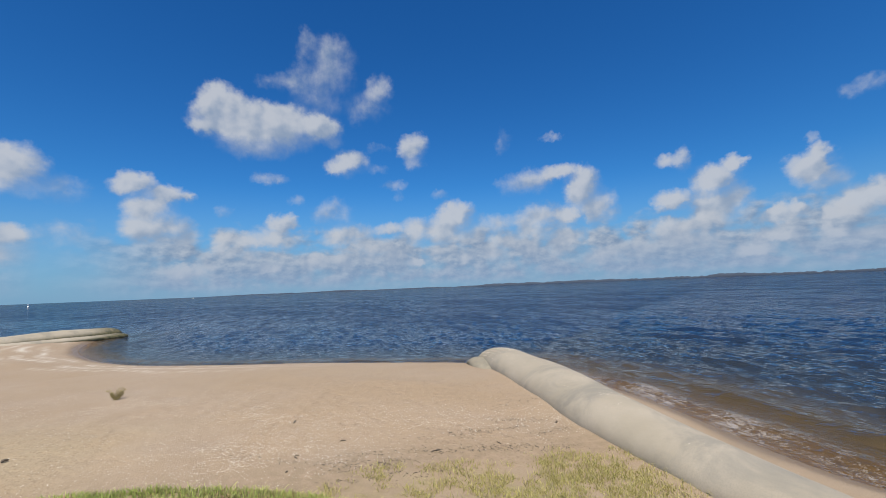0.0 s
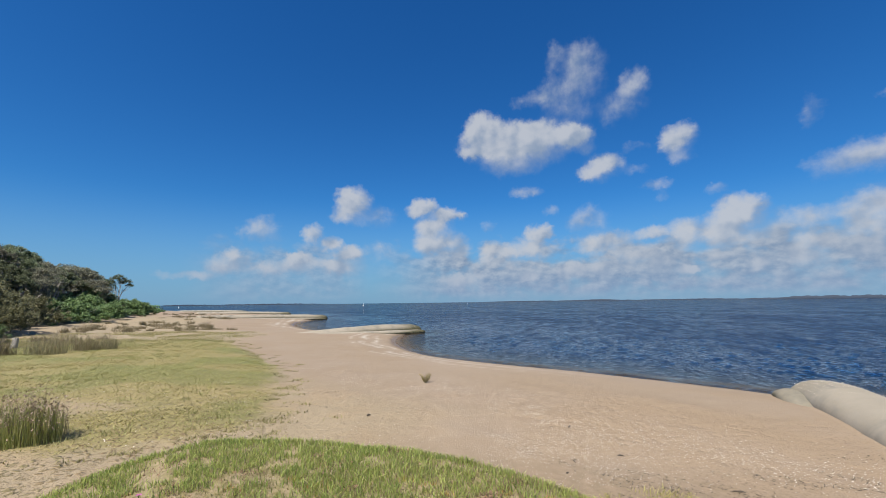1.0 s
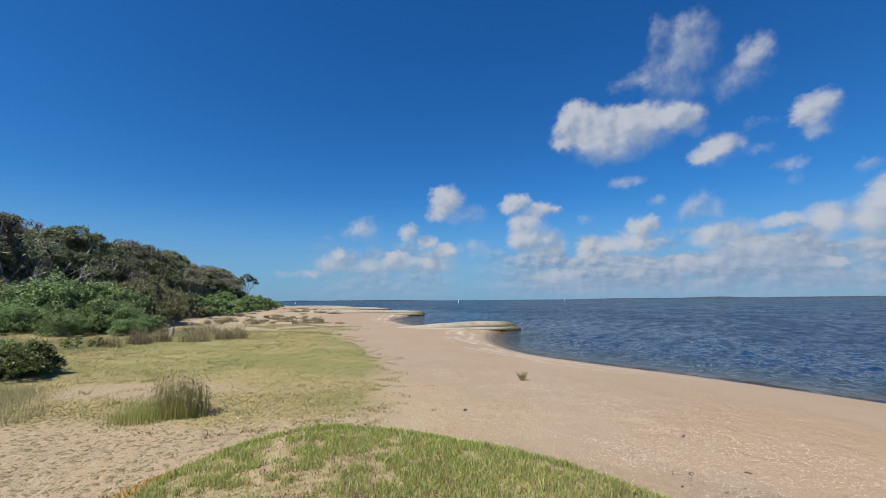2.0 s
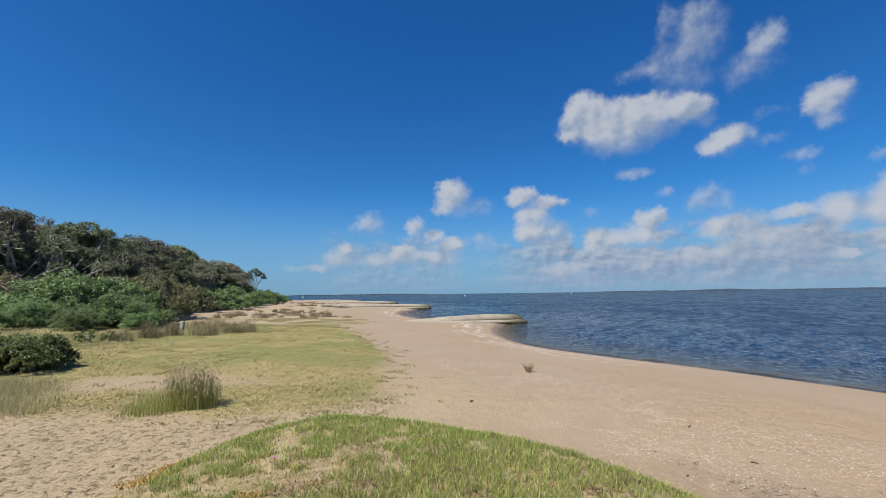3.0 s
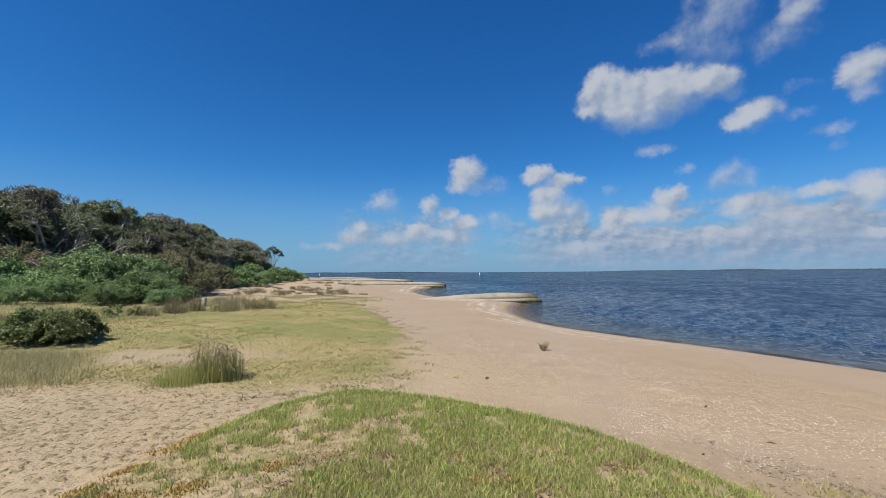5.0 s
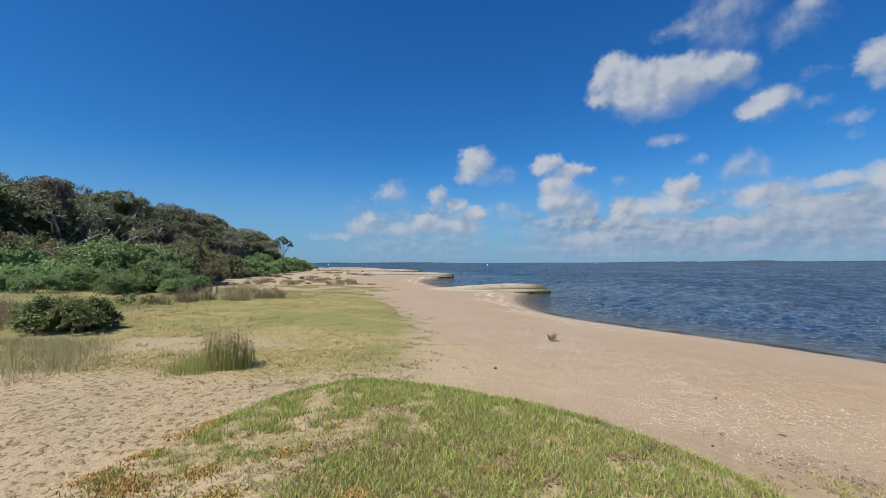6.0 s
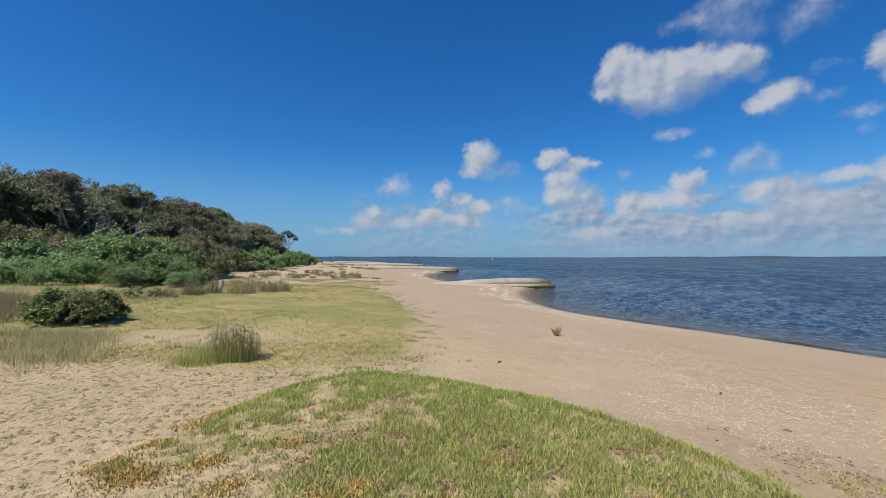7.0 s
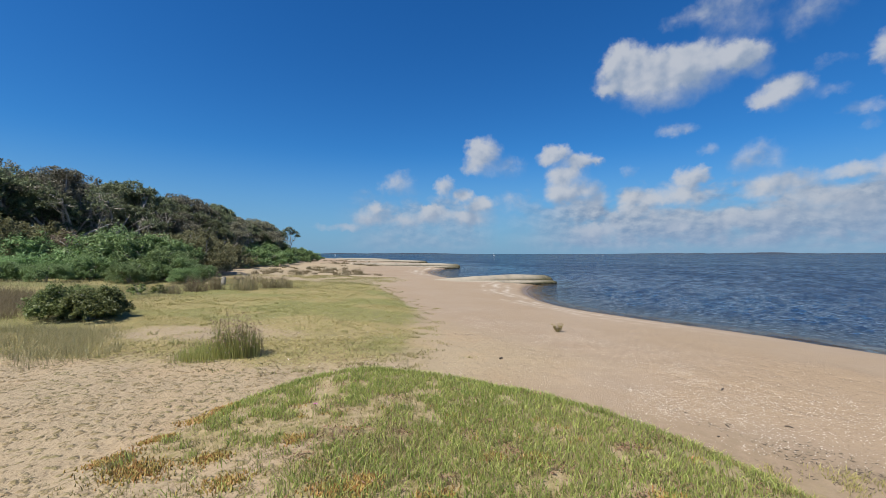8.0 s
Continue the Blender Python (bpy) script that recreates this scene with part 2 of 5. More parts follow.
# land: the shore from behind the camera past the groynes, then closed far inland
SHORE = round_off([(30, -4800), (9, -60), (7.2, -12), (7.15, -3), (7.5, -1.3), (8.1, -0.55), (8.85, 0.15), (9.9, 1.0), (11.1, 2.2), (12.3, 4.0), (13.2, 6.2), (13.0, 7.9),
                   (12.0, 10.3), (10.9, 13.0), (9.9, 14.7), (8.9, 16.7), (7.9, 18.9), (7.4, 21.4), (7.5, 24.6), (8.3, 29), (9.8, 32.8), (11.4, 35.6),
                   (12.2, 37.2), (8.5, 38.0), (5.0, 42), (3.2, 52), (3.4, 62), (6.5, 72), (8.2, 76), (5, 79), (0.5, 88), (0, 100), (4.5, 112), (1, 116),
                   (-8, 132), (-12, 150), (-22, 180), (-60, 300), (-300, 700), (-1900, 2600), (-4800, 4800), (-4800, -4800)])
MOUND = round_off([(-3.0, 1.75), (-2.6, 3.5), (-2.15, 4.6), (-1.95, 5.3), (-1.45, 5.85), (-0.6, 6.2), (0.8, 5.75), (2.05, 4.9), (2.65, 4.1), (3.0, 3.45), (3.15, 2.6),
                   (3.2, 1.0), (2.6, -1.5), (-2.6, -1.5)])
MEADOW = round_off([(-12, 29), (-7, 26.5), (-2.0, 27), (-0.9, 22), (0.1, 17), (0.55, 13.5), (0.25, 10), (0.35, 7.6), (-0.8, 7.0), (-2.1, 6.7), (-3.6, 7.1),
                    (-4.8, 7.2), (-6.5, 7.2), (-14, 8), (-22, 14), (-23, 24.5), (-15.5, 25.5)])
DRY = round_off([(2.4, 4.3), (3.2, 4.25), (4.1, 3.9), (5.0, 3.1), (6.0, 2.25), (6.6, 1.5), (6.3, 0.6), (4.6, -1.5), (2.4, -1.5)])


def sandy(x, y):
    """The open sandy patch in the meadow."""
    return np.exp(-((((x + 4.5) / 2.3) ** 2 + ((y - 9.8) / 1.15) ** 2) ** 2))


def lushness(x, y):
    """Where the dune grass is greener."""
    return smooth(fbm(x, y * 1.6, 0.30, 4, 3), 0.49, 0.62)


def bare(x, y):
    """Where the mound is thin sand with only a few tufts."""
    return smooth(-x, 0.45, 1.15) * smooth(4.45 - y + 0.25 * x, 0.0, 0.45)


TUBE_LINE = [(0.95, -6.5, 0.42), (3.45, -2.62, 0.40), (5.66, -0.15, 0.37), (7.57, 1.75, 0.34), (9.28, 3.2, 0.31), (10.85, 4.65, 0.27), (12.15, 5.9, 0.23), (12.75, 6.75, 0.13)]


def tube_bank(x, y):
    """Sand blown against the landward side of the near groyne."""
    best, side = np.full(x.shape, 1e9), np.zeros(x.shape)
    for (ax, ay, _), (bx, by, _) in zip(TUBE_LINE[:-1], TUBE_LINE[1:]):
        dx, dy = bx - ax, by - ay
        k = np.clip(((x - ax) * dx + (y - ay) * dy) / (dx * dx + dy * dy), 0, 1)
        d = np.hypot(x - ax - k * dx, y - ay - k * dy)
        side = np.where(d < best, np.sign(dx * (y - ay) - dy * (x - ax)), side)
        best = np.minimum(best, d)
    return 0.08 * np.exp(-np.maximum(best - 0.45, 0) / 0.4) * (side > 0) * smooth(12.0 - x, 0.0, 1.5)


def ground_z(x, y):
    x, y = np.asarray(x, float), np.asarray(y, float)
    d = inside_by(SHORE, x, y)
    z = np.interp(d, [-400, -60, -12, -3, 0, 0.5, 2.5, 6, 9, 12, 20, 32, 60, 200, 3000], [-9, -3.2, -1.1, -0.34, 0, 0.11, 0.33, 0.50, 0.64, 0.78, 0.98, 1.2, 2.0, 4, 8])
    z = np.where(z < 0, z * (1 + 1.6 * smooth(y, 6, 9)), z)
    z = z + (0.13 + 0.17 * smooth(x, -2.2, -0.5)) * smooth(inside_by(MOUND, x, y), -0.45, 0.3)
    # hummocks of the dune behind the beach
    hum = smooth(d, 11, 20) * ((fbm(x, y, 0.16, 1, 3) - 0.45) * 0.5 + smooth(y, 22, 30) * (fbm(x, y, 0.55, 3, 3) - 0.5) * 0.6)
    # the grass mat stands a little proud of the sand
    z = z + 0.11 * smooth(inside_by(MEADOW, x, y), -0.2, 0.9) * smooth(y, 9, 14) * (0.55 + 0.9 * fbm(x, y, 0.45, 2, 2))
    fine = smooth(d, 0.3, 3) * (fbm(x, y, 1.7, 2, 3) - 0.5) * 0.055
    near = np.exp(-((x + 1.5) ** 2 + (y - 8) ** 2) / 500)
    return z + hum + fine * near + np.where(d > 0.2, tube_bank(x, y), 0.0)


def polar(radii, angles):
    """A sheet of rings round the origin: points and faces."""
    r, a = np.meshgrid(radii, np.radians(angles), indexing="ij")
    x, y = r * np.sin(a), r * np.cos(a)
    nr, na = r.shape
    i, j = np.meshgrid(np.arange(nr - 1), np.arange(na - 1), indexing="ij")
    k = (i * na + j).ravel()
    return x.ravel(), y.ravel(), np.stack([k, k + 1, k + na + 1, k + na], 1)


def rings(spans):
    out = []
    for lo, hi, ratio in spans:
        n = max(2, int(math.log(hi / lo) / math.log(ratio)))
        out.append(np.geomspace(lo, hi, n, endpoint=False))
    return np.append(np.concatenate(out), spans[-1][1])


def make_mesh(name, verts, faces, attrs=None, flat_shade=False):
    """A mesh from arrays: faces is one array (n, k) or a list of such arrays."""
    me = bpy.data.meshes.new(name)
    verts = np.asarray(verts, np.float32)
    groups = faces if isinstance(faces, list) else [faces]
    groups = [np.asarray(g, np.int32) for g in groups if len(g)]
    loops = np.concatenate([g.ravel() for g in groups])
    sizes = np.concatenate([np.full(len(g), g.shape[1], np.int32) for g in groups])
    me.vertices.add(len(verts))
    me.vertices.foreach_set("co", verts.ravel())
    me.loops.add(len(loops))
    me.loops.foreach_set("vertex_index", loops)
    me.polygons.add(len(sizes))
    me.polygons.foreach_set("loop_start", np.concatenate([[0], np.cumsum(sizes)[:-1]]).astype(np.int32))
    me.polygons.foreach_set("loop_total", sizes)
    me.polygons.foreach_set("use_smooth", np.full(len(sizes), not flat_shade))
    for key, values in (attrs or {}).items():
        at = me.attributes.new(key, "FLOAT", "POINT")
        at.data.foreach_set("value", np.asarray(values, np.float32))
    me.update()
    me.validate()
    return me


def put(name, me, material, parent=None, label=""):
    ob = new(name, me)
    if material:
        me.materials.append(material)
    if parent:
        ob.parent = parent
    if label:
        tagged(ob, label)
    return ob


# ---------------------------------------------------------------- materials
def material(name):
    m = bpy.data.materials.new(name)
    m.use_nodes = True
    m.node_tree.nodes.clear()
    return m, Tree(m.node_tree)


def finish(t, shader):
    t.t.links.new(shader, t.n("ShaderNodeOutputMaterial").inputs[0])


def principled(t, **ins):
    names = {"color": "Base Color", "rough": "Roughness", "normal": "Normal", "spec": "Specular IOR Level", "metal": "Metallic", "ior": "IOR"}
    return t.n("ShaderNodeBsdfPrincipled", {names[k]: ((*v, 1) if isinstance(v, tuple) else v) for k, v in ins.items()}).outputs[0]


def attr(t, name):
    return t.n("ShaderNodeAttribute", attribute_name=name).outputs["Fac"]


def bump(t, height, strength, distance, normal=None):
    ins = {"Height": height, "Strength": strength, "Distance": distance}
    if normal is not None:
        ins["Normal"] = normal
    return t.n("ShaderNodeBump", ins).outputs[0]


def ground_material():
    m, t = material("beach_ground")
    p = t.n("ShaderNodeTexCoord").outputs["Object"]
    big, mid, fine = t.noise(p, 0.35, 4), t.noise(p, 2.6, 5), t.noise(p, 45.0, 3)
    sand = t.mix(t.ramp(big, 0.3, 0.7), (0.250, 0.188, 0.124), (0.270, 0.211, 0.152))
    sand = t.mix(t.ramp(mid, 0.35, 0.75, 0.0, 0.35), sand, (0.235, 0.171, 0.110))
    sand = t.mix(t.ramp(fine, 0.35, 0.75, 0.0, 0.45), sand, (0.214, 0.152, 0.096))
    pale = t.mix(t.ramp(fine, 0.35, 0.7, 0.0, 0.3), (0.278, 0.225, 0.146), (0.218, 0.173, 0.107))
    pale = t.mix(t.ramp(t.noise(p, 0.55, 3), 0.48, 0.62, 0.0, 0.5), pale, (0.300, 0.222, 0.132))
    sand = t.mix(attr(t, "path"), sand, pale)
    thatch = t.mix(t.ramp(t.noise(p, 0.8, 5), 0.35, 0.65), (0.250, 0.206, 0.088), (0.205, 0.184, 0.066))
    thatch = t.mix(t.ramp(fine, 0.3, 0.7, 0.0, 0.4), thatch, (0.275, 0.225, 0.115))
    thatch = t.mix(t.math("MULTIPLY", attr(t, "lush"), 0.95), thatch, (0.148, 0.150, 0.048))
    thatch = t.mix(t.ramp(t.noise(p, 2.6, 7, 0.72), 0.46, 0.68, 0.0, 0.65), thatch, (0.170, 0.148, 0.060))
    thatch = t.mix(t.ramp(t.noise(p, 7.0, 6, 0.75), 0.54, 0.70, 0.0, 0.4), thatch, (0.310, 0.252, 0.140))
    grassy = t.math("ADD", attr(t, "meadow"), t.math("MULTIPLY", t.math("SUBTRACT", t.noise(p, 2.0, 6, 0.65), 0.5), 0.7))
    col = t.mix(t.ramp(grassy, 0.22, 0.62), sand, thatch)
    soil = t.mix(t.ramp(t.noise(p, 9.0, 4), 0.35, 0.65), (0.168, 0.151, 0.059), (0.280, 0.224, 0.134))
    moundy = t.math("ADD", attr(t, "mound"), t.math("MULTIPLY", t.math("SUBTRACT", t.noise(p, 2.2, 5), 0.5), 0.9))
    col = t.mix(t.ramp(moundy, 0.3, 0.7), col, soil)
    under = t.mix(t.ramp(fine, 0.3, 0.7), (0.056, 0.048, 0.025), (0.101, 0.078, 0.045))
    col = t.mix(attr(t, "litter"), col, under)
    col = t.mix(t.math("MULTIPLY", attr(t, "swash"), t.ramp(t.noise(p, 4.0, 4), 0.32, 0.52)), col, (0.450, 0.408, 0.340))
    wet = attr(t, "wet")
    col = t.mix(wet, col, (0.150, 0.105, 0.060))
    foot = t.noise(p, 3.6, 3, 0.5, 0.4)
    dents = t.n("ShaderNodeTexVoronoi", {"Vector": t.vmath("ADD", p, t.vmath("MULTIPLY", t.noise(p, 3.0, 2, out=1), (0.35, 0.35, 0))), "Scale": 3.1}).outputs["Distance"]
    dents = t.math("MULTIPLY", t.ramp(dents, 0.05, 0.42), attr(t, "trod"))
    pits = t.n("ShaderNodeTexVoronoi", {"Vector": t.vmath("ADD", p, t.vmath("MULTIPLY", t.noise(p, 6.0, 2, out=1), (0.16, 0.16, 0))), "Scale": 7.5}).outputs["Distance"]
    dents = t.math("MULTIPLY_ADD", t.ramp(pits, 0.05, 0.5), t.math("MULTIPLY", attr(t, "path"), 0.42), dents)
    cush = t.n("ShaderNodeTexVoronoi", {"Vector": t.vmath("ADD", p, t.vmath("MULTIPLY", t.noise(p, 9.0, 3, out=1), (0.20, 0.16, 0))), "Scale": 9.5}).outputs["Distance"]
    cush = t.math("MULTIPLY", t.math("MULTIPLY", t.ramp(cush, 0.14, 0.50, 1.0, 0.0), t.ramp(t.noise(p, 1.6, 5, 0.7), 0.30, 0.50)), attr(t, "tufty"))
    green = t.ramp(t.noise(p, 0.7, 3), 0.4, 0.6)
    col = t.mix(cush, col, t.mix(green, (0.172, 0.124, 0.062), (0.148, 0.136, 0.056)))
    duff = t.math("MULTIPLY", attr(t, "duff"), t.ramp(t.noise(p, 7.0, 5, 0.65), 0.36, 0.6))
    col = t.mix(t.math("MULTIPLY", duff, 0.4), col, (0.150, 0.112, 0.066))
    col = t.mix(t.math("MULTIPLY", attr(t, "trod"), 0.35), col, t.mix(0.5, col, (0.330, 0.220, 0.115)))
    grit = t.ramp(t.noise(p, 34.0, 3, 0.6), 0.55, 0.66)
    col = t.mix(t.math("MULTIPLY", grit, t.ramp(attr(t, "trod"), 0.0, 0.7, 0.12, 0.5)), col, (0.135, 0.090, 0.052))
    crumbs = t.noise(p, 17.0, 4, 0.7)
    smoothed = t.ramp(attr(t, "trod"), 0.1, 0.8, 0.35, 1.0)
    col = t.mix(t.math("MULTIPLY", t.ramp(crumbs, 0.52, 0.70, 0.0, 0.5), smoothed), col, t.mix(0.5, col, (0.112, 0.078, 0.045)))
    relief = t.math("ADD", t.math("MULTIPLY", foot, t.ramp(attr(t, "trod"), 0.0, 1.0, 0.3, 0.8)), t.math("ADD", t.math("MULTIPLY", fine, 0.26), t.math("MULTIPLY_ADD", t.math("MULTIPLY", crumbs, smoothed), 0.42, t.math("MULTIPLY_ADD", cush, 0.7, t.math("MULTIPLY_ADD", t.math("MULTIPLY", t.noise(p, 5.5, 5, 0.7), attr(t, "meadow")), 1.1, t.math("MULTIPLY", dents, 0.42))))))
    nrm = bump(t, relief, 0.6, 0.07)
    nrm = bump(t, t.noise(p, 260.0, 2), 0.35, 0.004, nrm)
    finish(t, principled(t, color=col, rough=t.ramp(wet, 0.0, 1.0, 0.92, 0.35), normal=nrm, spec=0.35))
    return m


def water_material():
    m, t = material("bay_water")
    p = t.n("ShaderNodeTexCoord").outputs["Object"]
    depth = attr(t, "depth")
    crest = t.n("ShaderNodeMapping", {"Vector": p, "Rotation": (0, 0, radians(40))}).outputs[0]
    turn = t.vmath("MULTIPLY", crest, (1.0, 0.26, 1.0))
    chop = t.math("SUBTRACT", 1.0, t.math("ABSOLUTE", t.math("MULTIPLY_ADD", t.noise(turn, 1.5, 4, 0.55, 0.4), 2.6, -1.3)))
    swell = t.noise(turn, 0.16, 3, 0.5)
    gust = t.noise(t.n("ShaderNodeMapping", {"Vector": p, "Rotation": (0, 0, radians(28)), "Scale": (0.02, 0.006, 1.0)}).outputs[0], 1.0, 4)
    high = t.math("ADD", t.math("MULTIPLY", chop, t.ramp(gust, 0.3, 0.7, 0.75, 1.1)), t.math("MULTIPLY", swell, 0.3))
    nrm = bump(t, high, 1.0, 0.13)
    nrm = bump(t, t.noise(t.vmath("MULTIPLY", crest, (1.0, 0.6, 1.0)), 4.2, 4, 0.62, 0.3), 1.0, 0.075, nrm)
    nrm = bump(t, t.noise(turn, 15.0, 3, 0.6), 0.8, 0.012, nrm)
    deep = t.mix(t.ramp(gust, 0.35, 0.65), (0.005, 0.018, 0.047), (0.007, 0.021, 0.053))
    col = t.mix(t.ramp(depth, 0.05, 0.45), (0.115, 0.082, 0.036), t.mix(t.ramp(depth, 0.4, 1.6), (0.019, 0.024, 0.030), deep))
    murk = t.n("ShaderNodeBsdfDiffuse", {"Color": col}).outputs[0]
    clear = t.n("ShaderNodeBsdfTransparent", {"Color": (0.92, 0.82, 0.64, 1)}).outputs[0]
    bed = t.n("ShaderNodeMixShader", {0: t.ramp(depth, 0.0, 0.34, 0.05, 1.0, False), 1: clear, 2: murk}).outputs[0]
    gloss = t.n("ShaderNodeBsdfGlossy", {"Color": (0.95, 0.91, 0.85, 1), "Roughness": 0.05, "Normal": nrm}).outputs[0]
    # mirroring is capped towards the open bay and streaked by noise: painted wave-slope shading
    facing = t.math("MINIMUM", t.n("ShaderNodeFresnel", {"IOR": 1.333, "Normal": nrm}).outputs[0], t.math("MULTIPLY", t.ramp(depth, 0.8, 4.6, 0.95, 0.39), t.math("MULTIPLY", t.ramp(t.noise(turn, 1.0, 6, 0.72), 0.36, 0.62, 0.50, 1.40), t.ramp(t.noise(t.vmath("MULTIPLY", crest, (1.0, 0.5, 1.0)), 0.10, 6, 0.75), 0.40, 0.60, 0.72, 1.28))))
    mixed = t.n("ShaderNodeMixShader", {0: facing, 1: bed, 2: gloss}).outputs[0]
    lace = t.n("ShaderNodeTexVoronoi", {"Vector": t.vmath("ADD", p, t.vmath("MULTIPLY", t.noise(p, 5.0, 4, out=1), (0.5, 0.5, 0))), "Scale": 9.0})
    lace.feature = "DISTANCE_TO_EDGE"
    web = t.ramp(lace.outputs[0], 0.02, 0.13, 1.0, 0.0)
    foam_n = t.math("MULTIPLY_ADD", web, 0.12, t.noise(turn, 20.0, 6, 0.75, 1.0))
    foam_b = t.noise(p, 0.9, 3)
    foam = t.math("MULTIPLY", attr(t, "foam"), t.ramp(t.math("ADD", foam_n, t.math("MULTIPLY", foam_b, 0.5)), 0.74, 0.98, 0.0, 0.7))
    froth = principled(t, color=(0.35, 0.32, 0.29), rough=0.6)
    finish(t, t.n("ShaderNodeMixShader", {0: foam, 1: mixed, 2: froth}).outputs[0])
    return m


def leaf_material(name, dark, light, gloss=0.45, lets=0.25):
    m, t = material(name)
    r = t.n("ShaderNodeNewGeometry").outputs["Random Per Island"]
    o = t.n("ShaderNodeObjectInfo").outputs["Random"]
    p = t.n("ShaderNodeTexCoord").outputs["Object"]
    patch = t.noise(p, 0.9, 3)
    f = t.math("ADD", t.math("MULTIPLY", r, 0.65), t.math("MULTIPLY", patch, 0.55))
    col = t.mix(t.ramp(f, 0.15, 1.0), dark, light)
    col = t.n("ShaderNodeHueSaturation", {"Hue": t.ramp(o, 0, 1, 0.488, 0.512, False), "Value": t.ramp(o, 0, 1, 0.76, 1.24, False), "Color": col}).outputs[0]
    a = principled(t, color=col, rough=gloss, spec=0.3)
    b = t.n("ShaderNodeBsdfTranslucent", {"Color": col}).outputs[0]
    finish(t, t.n("ShaderNodeMixShader", {0: lets, 1: a, 2: b}).outputs[0])
    return m


def bark_material(name, dark, light):
    m, t = material(name)
    p = t.n("ShaderNodeTexCoord").outputs["Object"]
    long = t.n("ShaderNodeMapping", {"Vector": p, "Scale": (6, 6, 1.2)}).outputs[0]
    n = t.noise(long, 3.0, 5, 0.65)
    finish(t, principled(t, color=t.mix(t.ramp(n, 0.3, 0.7), dark, light), rough=0.9, normal=bump(t, n, 0.6, 0.03)))
    return m


def cloth_material():
    """Weathered geotextile: pale sand-grey, algae stains low down on the wet end."""
    m, t = material("geotextile")
    p = t.n("ShaderNodeTexCoord").outputs["Object"]
    base = t.mix(t.ramp(t.noise(p, 1.1, 5), 0.3, 0.7), (0.266, 0.230, 0.170), (0.312, 0.270, 0.206))
    base = t.mix(t.ramp(t.noise(p, 0.8, 5, 0.65, 0.6), 0.46, 0.68, 0.0, 0.7), base, (0.160, 0.150, 0.124))
    base = t.mix(t.ramp(t.noise(p, 60, 3), 0.4, 0.7, 0.0, 0.3), base, (0.185, 0.162, 0.123))
    algae = t.mix(t.ramp(t.noise(p, 5.0, 4), 0.4, 0.6), (0.034, 0.035, 0.012), (0.090, 0.078, 0.034))
    base = t.mix(t.math("MULTIPLY", attr(t, "algae"), t.ramp(t.noise(p, 2.2, 4), 0.2, 0.5, 0.55, 1.0)), base, algae)
    nrm = bump(t, t.noise(p, 2.4, 3), 0.35, 0.05)
    nrm = bump(t, t.noise(p, 130, 2), 0.3, 0.004, nrm)
    finish(t, principled(t, color=base, rough=0.88, normal=nrm))
    return m


def plain_material(name, a, b, scale=6.0, rough=0.7):
    m, t = material(name)
    p = t.n("ShaderNodeTexCoord").outputs["Object"]
    r = t.n("ShaderNodeNewGeometry").outputs["Random Per Island"]
    f = t.math("ADD", t.math("MULTIPLY", t.noise(p, scale, 4), 0.5), t.math("MULTIPLY", r, 0.5))
    finish(t, principled(t, color=t.mix(t.ramp(f, 0.2, 0.8), a, b), rough=rough))
    return m


GROUND, WATER, CLOTH = ground_material(), water_material(), cloth_material()
LEAF_TREE = leaf_material("tea_tree_leaves", (0.055, 0.072, 0.038), (0.225, 0.262, 0.145), 0.5, 0.38)
LEAF_GREYISH = leaf_material("grey_tea_tree_leaves", (0.075, 0.075, 0.050), (0.290, 0.285, 0.205), 0.5, 0.38)
LEAF_GREEN = leaf_material("coast_shrub_leaves", (0.064, 0.115, 0.040), (0.280, 0.395, 0.165), 0.5, 0.38)
LEAF_OLIVE = leaf_material("olive_shrub_leaves", (0.070, 0.076, 0.036), (0.262, 0.258, 0.130), 0.5, 0.38)
LEAF_DARK = leaf_material("dark_shrub_leaves", (0.058, 0.080, 0.024), (0.240, 0.280, 0.108), 0.45, 0.4)
BARK = bark_material("grey_bark", (0.130, 0.115, 0.098), (0.430, 0.400, 0.350))
GRASS = leaf_material("green_grass", (0.180, 0.250, 0.046), (0.455, 0.468, 0.155), 0.5, 0.5)
MEADOWY = leaf_material("meadow_grass", (0.275, 0.236, 0.086), (0.370, 0.318, 0.130), 0.6, 0.12)
THIN = leaf_material("thin_dry_grass", (0.225, 0.195, 0.066), (0.380, 0.322, 0.135), 0.6, 0.4)
LUSH = leaf_material("lush_meadow_grass", (0.215, 0.205, 0.074), (0.315, 0.285, 0.118), 0.6, 0.15)
DRYPLANT = leaf_material("dry_plant", (0.200, 0.160, 0.066), (0.360, 0.295, 0.130), 0.6, 0.3)
TROD = leaf_material("trodden_grass", (0.215, 0.182, 0.084), (0.310, 0.264, 0.136), 0.6, 0.08)
STRAW = leaf_material("dry_grass", (0.224, 0.202, 0.073), (0.370, 0.314, 0.168), 0.6, 0.45)
RUSH = leaf_material("rush_stems", (0.240, 0.285, 0.075), (0.500, 0.490, 0.185), 0.5, 0.5)
GREY = leaf_material("grey_grass", (0.200, 0.182, 0.088), (0.330, 0.295, 0.162), 0.6, 0.4)
DUNERUSH = leaf_material("dune_rush", (0.160, 0.138, 0.072), (0.300, 0.250, 0.150), 0.6, 0.4)
SEED = plain_material("seed_heads", (0.230, 0.162, 0.100), (0.370, 0.280, 0.185), 30)
SUCCULENT = plain_material("pigface_leaves", (0.300, 0.150, 0.045), (0.320, 0.275, 0.070), 12, 0.6)
